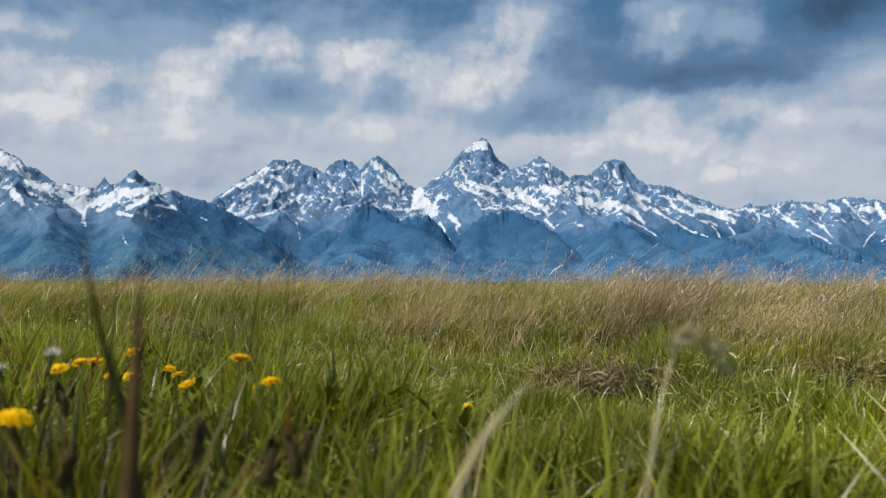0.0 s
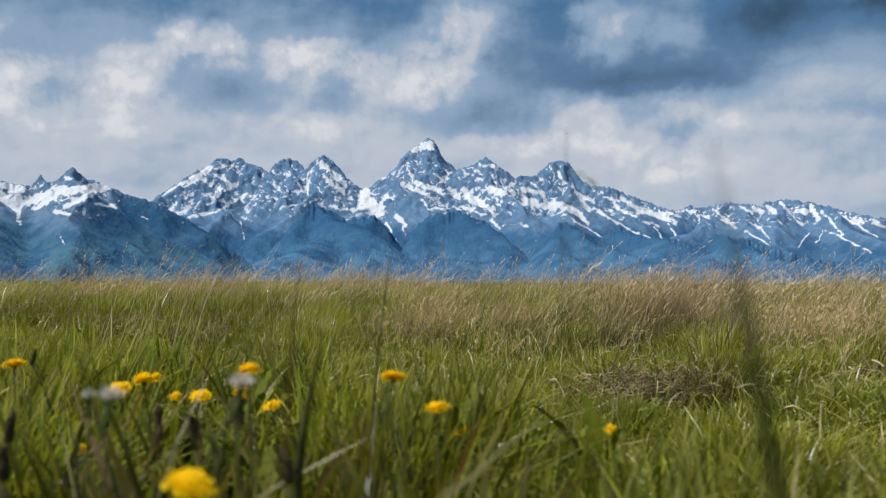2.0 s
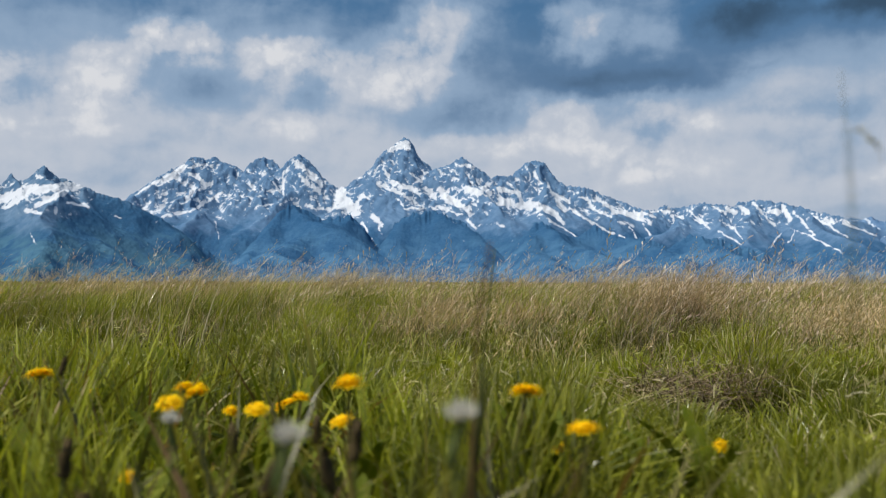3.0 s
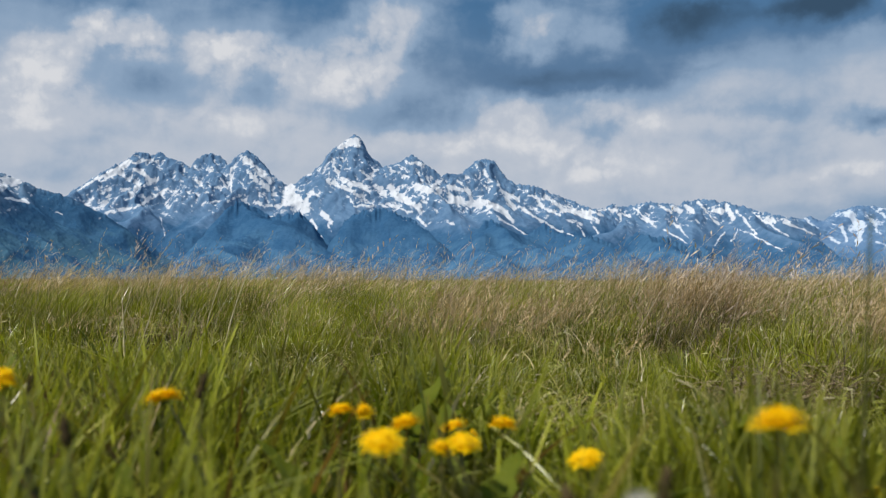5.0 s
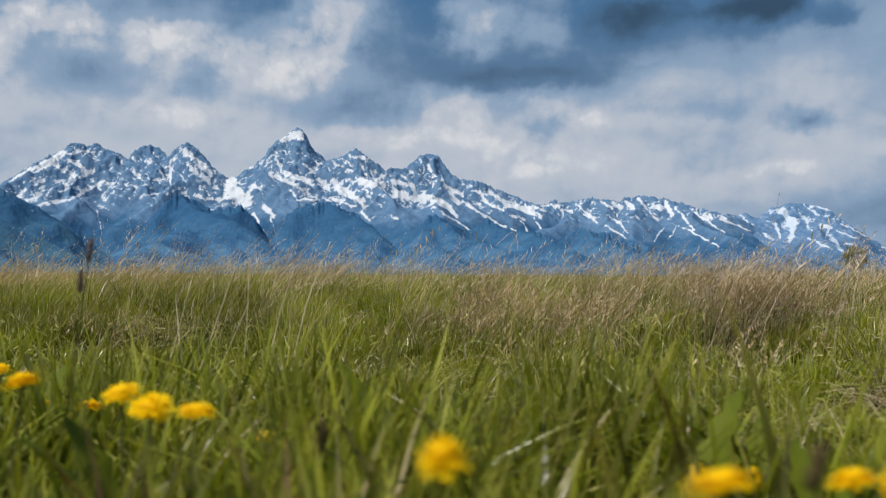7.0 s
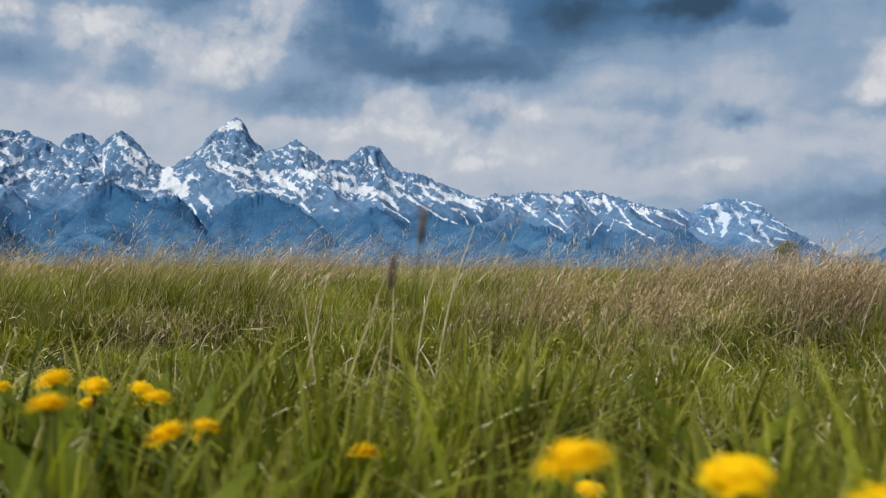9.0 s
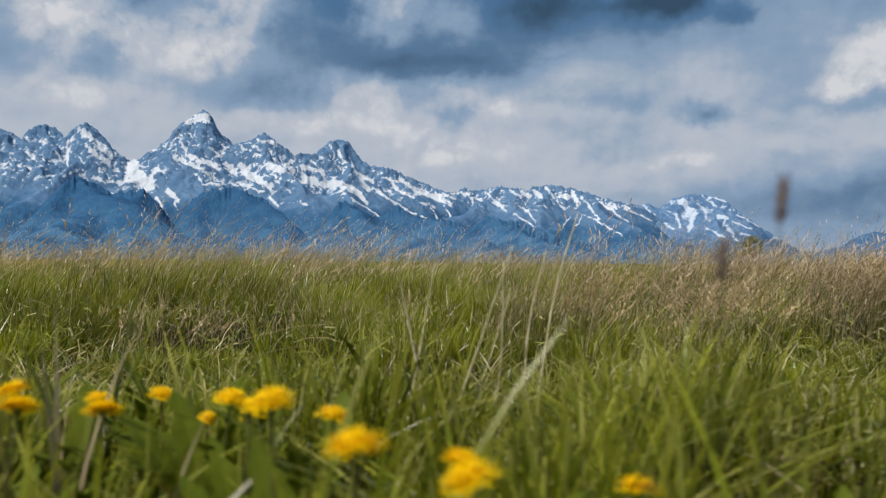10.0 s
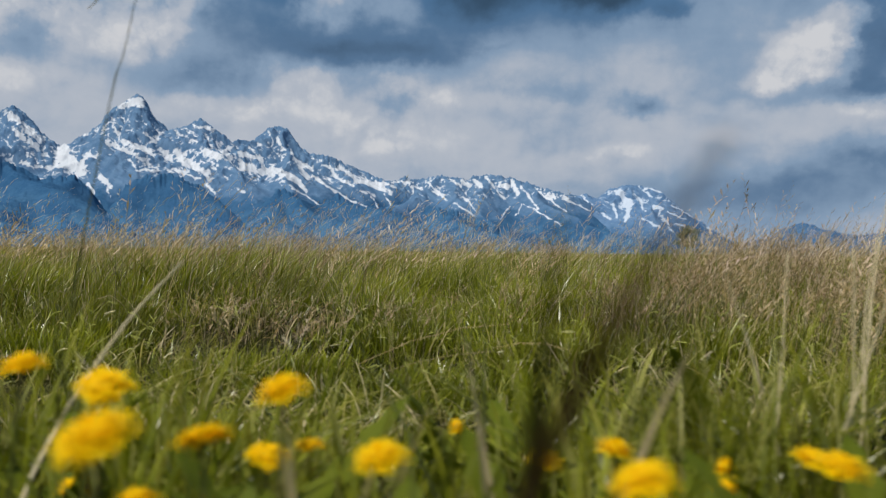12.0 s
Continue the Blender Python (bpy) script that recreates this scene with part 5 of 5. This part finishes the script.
for spot in ((-0.853, 1.640, 0.297), (-0.187, 0.652, 0.300), (-0.105, 0.66, 0.295), (-0.38, 0.86, 0.295), (-0.937, 1.526, 0.280), (-1.067, 1.866, 0.275)):
    bud(*spot)
for spot in ((-0.535, 1.141, 0.270), (-0.491, 1.097, 0.287), (-0.597, 1.377, 0.260), (-0.638, 1.049, 0.273), (-0.515, 1.421, 0.259), (-0.472, 1.216, 0.284), (-0.713, 1.236, 0.270), (-0.201, 0.705, 0.298), (-0.125, 0.625, 0.300), (-0.273, 0.625, 0.295), (-0.115, 0.665, 0.296)):
    bud(spot[0], spot[1], spot[2] - 0.012, size=1.35)

MAT_REED = plain_material("pale_dead_reed", (0.54, 0.45, 0.24, 1), (0.68, 0.58, 0.36, 1), 40.0, 0.6, 0.15)
MAT_PANICLE = plain_material("feathery_panicle", (0.40, 0.36, 0.18, 1), (0.56, 0.50, 0.29, 1), 60.0, 0.8, 0.55)
MAT_RUST = plain_material("rusty_brown_leaf", (0.075, 0.042, 0.016, 1), (0.17, 0.092, 0.032, 1), 30.0, 0.6, 0.2)
MAT_OLIVE = plain_material("dark_olive_leaf", (0.065, 0.074, 0.016, 1), (0.13, 0.135, 0.032, 1), 30.0, 0.5, 0.4)
MAT_SPIKE = plain_material("purple_brown_spike", (0.13, 0.09, 0.075, 1), (0.22, 0.16, 0.13, 1), 300.0, 0.8)


def grass_leaf(points, width, mat, label, face=(1, 0.2, 0)):
    ob = thing("grass_leaf", points[0][0], points[0][1], label, "grass", "single leaves beside the walk", z=0.0)
    base = Vector(ob.location)
    bm = bmesh.new()
    line = [p - base for p in bend(points, 12)]
    strap(bm, line, width, 0.3, face)
    leaf = part("leaf", bm, mat, ob)
    bm = bmesh.new()
    tube(bm, line[:-1], [width * (0.07 - 0.004 * k) for k in range(12)], 5)
    part("midrib", bm, mat, leaf)
    bm = bmesh.new()
    tube(bm, line[:4], [width * 0.34, width * 0.33, width * 0.31, width * 0.28], 8)
    part("sheath", bm, mat, ob)


def grass_stalk(points, radius, mat, label, panicle=0, droop=(0.05, 0, -0.02), spike=0.0, curl=0.0):
    """A stalk with joints; a loose panicle of spikelets or a dense spike at its end."""
    rng = FLOWER
    ob = thing("grass_stalk", points[0][0], points[0][1], label, "grass", "single stalks beside the walk", z=0.0)
    base = Vector(ob.location)
    pts = [p - base for p in bend(points, 14)]
    bm = bmesh.new()
    tube(bm, pts, [radius * (1 - 0.55 * k / 14) * (1.35 if k in (4, 8) else 1) for k in range(15)], 6)
    part("stalk", bm, mat, ob)
    if panicle:
        bm = bmesh.new()
        way = Vector(droop)
        for tier in range(3 if curl else 1):
            top, reach = pts[-1 - tier], curl * (1 - 0.12 * tier)
            arc = []
            for k in range(13):
                h = k / 12
                arc.append(top + (Vector((reach * (1 - math.cos(2.9 * h)) + 0.012 * h * h, way.y * h, reach * (1.1 * math.sin(3.3 * h) - 0.5 * h))) if curl else way * h + Vector((0, 0, 0.02 * h * (1 - h)))))
            for k in range(panicle):
                f = rng.rand() * 11.99
                i = int(f)
                root, along = arc[i].lerp(arc[i + 1], f - i), (arc[i + 1] - arc[i]).normalized()
                d = (along + Vector((rng.uniform(-0.5, 0.5), rng.uniform(-0.5, 0.5), rng.uniform(-0.6, 0.3)))).normalized()
                n = rng.uniform(0.007, 0.013)
                side = d.cross(Vector((rng.uniform(-1, 1), rng.uniform(-1, 1), rng.uniform(-1, 1)))).normalized() * 0.0010
                q = [root, root + d * n * 0.5 - side, root + d * n, root + d * n * 0.5 + side]
                bm.faces.new([bm.verts.new(p) for p in q])
            tube(bm, arc, [radius * 0.5] * 13, 5)
        part("panicle", bm, MAT_PANICLE, ob, smooth_it=False)
    if spike:
        bm = bmesh.new()
        way = (pts[-1] - pts[-2]).normalized()
        tube(bm, [pts[-1] + way * spike * h for h in (-0.5, -0.4, 0.0, 0.4, 0.5)], [0.0008, 0.0020, 0.0024, 0.0019, 0.0006], 8)
        for k in range(60):
            h, a = rng.uniform(-0.45, 0.48), rng.uniform(0, 6.28)
            out = Vector((math.cos(a), math.sin(a), 0))
            root = pts[-1] + way * spike * h + out * 0.0018
            strap(bm, [root, root + out * 0.001 + way * 0.002, root + out * 0.0022 + way * 0.004], 0.0016, 0.2, (-out.y, out.x, 0))
        part("spike", bm, MAT_SPIKE, ob, "dense purple-brown flower spike")


grass_leaf([(-0.188, 0.545, 0), (-0.190, 0.546, 0.16), (-0.196, 0.546, 0.30), (-0.212, 0.538, 0.375), (-0.228, 0.530, 0.450)], 0.0105, MAT_OLIVE, "narrow dark olive grass leaf standing upright")
grass_leaf([(-0.180, 0.478, 0), (-0.178, 0.480, 0.15), (-0.176, 0.486, 0.315), (-0.177, 0.500, 0.431)], 0.0165, MAT_RUST, "broad rusty brown dead leaf standing upright")
grass_leaf([(-0.200, 0.505, 0), (-0.198, 0.508, 0.2), (-0.180, 0.515, 0.375)], 0.007, MAT_RUST, "bent rusty brown dead leaf")
grass_leaf([(-0.402, 1.08, 0), (-0.396, 1.08, 0.24), (-0.374, 1.09, 0.372)], 0.012, MAT_OLIVE, "broad dark olive leaf leaning over")
grass_leaf([(-0.46, 0.95, 0), (-0.455, 0.955, 0.2), (-0.43, 0.97, 0.335)], 0.010, MAT_OLIVE, "broad dark olive leaf leaning over")
grass_stalk([(-0.41, 1.02, 0.000), (-0.402, 1.022, 0.20), (-0.396, 1.025, 0.366), (-0.388, 1.02, 0.432)], 0.0015, MAT_RUST, "thin dark grass stalk")
grass_stalk([(-0.345, 1.460, 0.000), (-0.335, 1.465, 0.257), (-0.315, 1.480, 0.445)], 0.002, MAT_OLIVE, "thin dark grass stalk")
grass_stalk([(0.101, 0.547, 0.000), (0.126, 0.566, 0.203), (0.143, 0.584, 0.306), (0.160, 0.606, 0.358), (0.170, 0.622, 0.371)], 0.0014, MAT_REED, "pale grass stalk with a nodding feathery head", 90, (0.046, 0.012, -0.040), curl=0.017)
grass_leaf([(-0.054, 0.362, 0.000), (-0.024, 0.391, 0.202), (0.009, 0.418, 0.322), (0.050, 0.455, 0.373)], 0.0075, MAT_REED, "pale dead grass leaf leaning over")
grass_leaf([(-0.084, 0.402, 0.000), (-0.059, 0.421, 0.202), (-0.030, 0.441, 0.302), (0.000, 0.460, 0.347)], 0.0065, MAT_OLIVE, "olive grass leaf leaning over")
grass_stalk([(-0.184, 0.967, 0.000), (-0.180, 0.976, 0.304), (-0.177, 0.980, 0.455), (-0.169, 0.999, 0.540)], 0.0006, MAT_OLIVE, "thin tall grass stalk with a bare tip")
grass_stalk([(-0.176, 0.970, 0.000), (-0.173, 0.978, 0.280), (-0.171, 0.982, 0.420), (-0.166, 0.996, 0.502)], 0.0006, MAT_OLIVE, "thin grass stalk with a sparse nodding head", 7, (0.020, 0.005, -0.010))
grass_stalk([(-1.366, 2.408, 0.000), (-1.336, 2.427, 0.233), (-1.317, 2.430, 0.413)], 0.0012, MAT_OLIVE, "grass stalk with a dense dark spike", spike=0.03)
grass_stalk([(-1.376, 2.458, 0.000), (-1.346, 2.467, 0.233), (-1.334, 2.467, 0.374)], 0.0012, MAT_OLIVE, "grass stalk with a dense dark spike", spike=0.028)
grass_stalk([(-2.126, 3.478, 0.000), (-2.097, 3.507, 0.286), (-2.058, 3.545, 0.535), (-2.043, 3.565, 0.597), (-2.023, 3.589, 0.707)], 0.0011, MAT_OLIVE, "tall olive grass stalk standing over the meadow", 10, (-0.06, 0.0, -0.06))
grass_leaf([(-1.261, 3.288, 0.000), (-1.273, 3.333, 0.137), (-1.286, 3.367, 0.248), (-1.299, 3.401, 0.350)], 0.0075, MAT_REED, "pale dead reed leaning")
grass_stalk([(-1.286, 3.278, 0.000), (-1.246, 3.262, 0.128), (-1.210, 3.251, 0.234), (-1.157, 3.236, 0.400)], 0.0023, MAT_REED, "pale dead reed stalk")
grass_stalk([(-1.166, 3.338, 0.000), (-1.136, 3.337, 0.189), (-1.127, 3.346, 0.375)], 0.0019, MAT_REED, "pale dead reed stalk")
grass_leaf([(-1.921, 2.808, 0.000), (-1.931, 2.782, 0.163), (-1.942, 2.752, 0.273), (-1.955, 2.706, 0.377)], 0.018, MAT_OLIVE, "broad dark green grass leaf")
grass_leaf([(-1.997, 2.768, 0.000), (-1.992, 2.737, 0.182), (-1.982, 2.671, 0.315), (-1.973, 2.618, 0.387)], 0.017, MAT_RUST, "brown dead grass leaf leaning over")
grass_stalk([(-2.156, 3.268, 0.000), (-2.126, 3.307, 0.155), (-2.054, 3.426, 0.272), (-1.972, 3.596, 0.349)], 0.0026, MAT_REED, "pale dead reed stalk leaning far over")
grass_stalk([(-1.336, 3.268, 0.000), (-1.307, 3.294, 0.151), (-1.282, 3.312, 0.258), (-1.257, 3.331, 0.370)], 0.0018, MAT_REED, "pale dead reed stalk")
grass_stalk([(-1.047, 3.408, 0.000), (-1.022, 3.418, 0.155), (-0.982, 3.438, 0.325), (-0.927, 3.458, 0.469)], 0.0023, MAT_REED, "tall pale dead reed stalk leaning")
grass_stalk([(-1.067, 3.358, 0.000), (-1.077, 3.368, 0.145), (-1.057, 3.388, 0.275), (-1.022, 3.398, 0.395)], 0.0021, MAT_REED, "pale dead reed stalk")
grass_stalk([(-1.236, 3.258, 0.000), (-1.196, 3.287, 0.148), (-1.127, 3.316, 0.319)], 0.0015, MAT_REED, "pale dead reed stalk")


def straws(name, rng, x, y, length, radius, tilt, mat, label, z_low=0.02, z_high=0.2):
    """Dead straws lying and leaning at random."""
    n = len(x)
    a = rng.rand(n) * 2 * np.pi
    b = tilt * (rng.rand(n) - 0.35)
    dx, dy, dz = np.cos(a) * np.cos(b) * length, np.sin(a) * np.cos(b) * length, np.sin(b) * length
    z0 = z_low + (z_high - z_low) * rng.rand(n)
    arch = 0.15 * length * rng.rand(n)
    v, tones, tone = [], [], rng.rand(n)
    for f in (0.0, 0.33, 0.67, 1.0):
        cx, cy, cz = x + dx * f, y + dy * f, np.maximum(z0 + dz * f + arch * f * (1 - f) * 4, 0.005)
        for ox, oz in ((-1, -0.6), (1, -0.6), (0, 1)):
            v.append(np.stack([cx - np.sin(a) * radius * ox, cy + np.cos(a) * radius * ox, cz + radius * oz], -1))
            tones.append(tone)
    base = np.arange(n)
    quads = []
    for k in range(3):
        for q in range(3):
            i0, i1 = k * 3 + q, k * 3 + (q + 1) % 3
            quads.append(np.stack([i0 * n + base, i1 * n + base, (i1 + 3) * n + base, (i0 + 3) * n + base], -1))
    me = mesh_from(name, np.concatenate(v), np.concatenate(quads), None, [("tone", np.concatenate(tones)), ("along", np.concatenate([np.full(n, 0.9)] * 12))])
    me.materials.append(mat)
    return tagged(new(name, me), label, "dead grass", kind="stuff")


def build_straw():
    rng = np.random.RandomState(21)
    for cx, cy, rx, ry, n in STRAW_PATCHES:
        a, r = rng.rand(n) * 2 * np.pi, np.sqrt(rng.rand(n))
        straws("dark_straw_patch", rng, cx + rx * r * np.cos(a), cy + ry * r * np.sin(a), 0.04 + 0.13 * rng.rand(n), 0.0010, 1.9, MAT_OLDSTRAW, "flattened dark dead straw, also put in for shaded hollows", 0.01, 0.10)
    x, y = scatter(rng, 15000, 1.5, 6.5, 1.2)
    keep = (path_gap(x, y) > 1.0) & (rng.rand(len(x)) < 0.35 + 1.2 * fbm(x * 2.5, y * 2.5, 3, 95))
    x, y = x[keep], y[keep]
    straws("leaf_tips_and_glints", rng, x, y, 0.010 + 0.026 * rng.rand(len(x)) ** 1.5, 0.0012, 2.6, MAT_TIP, "short curled shiny leaf tips, painted bright as glints among the blades", 0.09, 0.25)
    x, y = scatter(rng, 500, 2.4, 7.0, 1.2)
    keep = (path_gap(x, y) > 1.3) & (rng.rand(len(x)) < 0.25 + 0.75 * ripe(x, y))
    x, y = x[keep], y[keep]
    straws("dry_straw", rng, x, y, 0.12 + 0.25 * rng.rand(len(x)), 0.0006, 1.0, MAT_DRY, "pale dry straws caught in the grass", 0.08, 0.24)


# pale leaf tips whose bright colour also paints glints on the blades
MAT_TIP = blade_material("glint_pale_leaf_tip", (0.10, 0.12, 0.02, 1), (0.26, 0.26, 0.07, 1), (0.36, 0.37, 0.10, 1), (0.74, 0.67, 0.46, 1), 0.14, 0.35, 0.3, (1.5, 1.5, 1.4, 1))
MAT_OLDSTRAW = blade_material("old_brown_straw", (0.03, 0.02, 0.010, 1), (0.070, 0.046, 0.020, 1), (0.115, 0.078, 0.034, 1), (0.46, 0.36, 0.20, 1), 0.32, 0.1)
build_straw()


# ---------------------------------------------------------------- lone tree on the plain
def build_tree():
    rng = np.random.RandomState(33)
    a, d = radians(37.8), 260.0
    ob = thing("tree", d * math.sin(a), d * math.cos(a), "lone round-crowned tree far out on the plain", "tree", z=0.0)
    mat_bark = plain_material("grey_bark", (0.10, 0.085, 0.07, 1), (0.16, 0.14, 0.11, 1), 6.0, 0.9)
    # olive crown colour, lightened to paint in the haze before it
    mat_crown = plain_material("hazed_olive_leaves", (0.22, 0.22, 0.10, 1), (0.30, 0.285, 0.15, 1), 0.8, 0.7, 0.3)
    bm = bmesh.new()
    tube(bm, bend([(0, 0, -0.1), (0.1, 0, 1.6), (-0.1, 0.1, 3.4), (0.1, 0, 6.0)], 8), [0.38 - 0.04 * k for k in range(9)], 8)
    for k in range(14):
        t = rng.uniform(0, 6.28)
        h = rng.uniform(1.8, 5.2)
        out = Vector((math.cos(t), math.sin(t), 0)) * rng.uniform(1.4, 2.6)
        tube(bm, bend([(0, 0, h), out * 0.5 + Vector((0, 0, h + 0.7)), out + Vector((0, 0, h + rng.uniform(1.0, 2.0)))], 4), [0.13, 0.10, 0.08, 0.05, 0.02], 6)
    part("trunk", bm, mat_bark, ob)
    n = 5200
    hub = rng.randn(46, 3)
    hub = hub / np.linalg.norm(hub, axis=1)[:, None] * (0.45 + 0.55 * rng.rand(46))[:, None] * np.array([3.6, 3.6, 3.6]) + np.array([0, 0, 5.2])
    c = hub[rng.randint(0, 46, n)] + rng.randn(n, 3) * np.array([0.5, 0.5, 0.5])
    u, w = rng.randn(n, 3), rng.randn(n, 3)
    u = u / np.linalg.norm(u, axis=1)[:, None] * 0.15
    w = np.cross(u, w)
    w = w / np.linalg.norm(w, axis=1)[:, None] * 0.09
    v = np.stack([c - u, c - w, c + u, c + w], 1).reshape(-1, 3)
    me = mesh_from("crown", v, np.arange(4 * n).reshape(-1, 4), None, shade=False)
    me.materials.append(mat_crown)
    new("crown", me).parent = ob


build_tree()
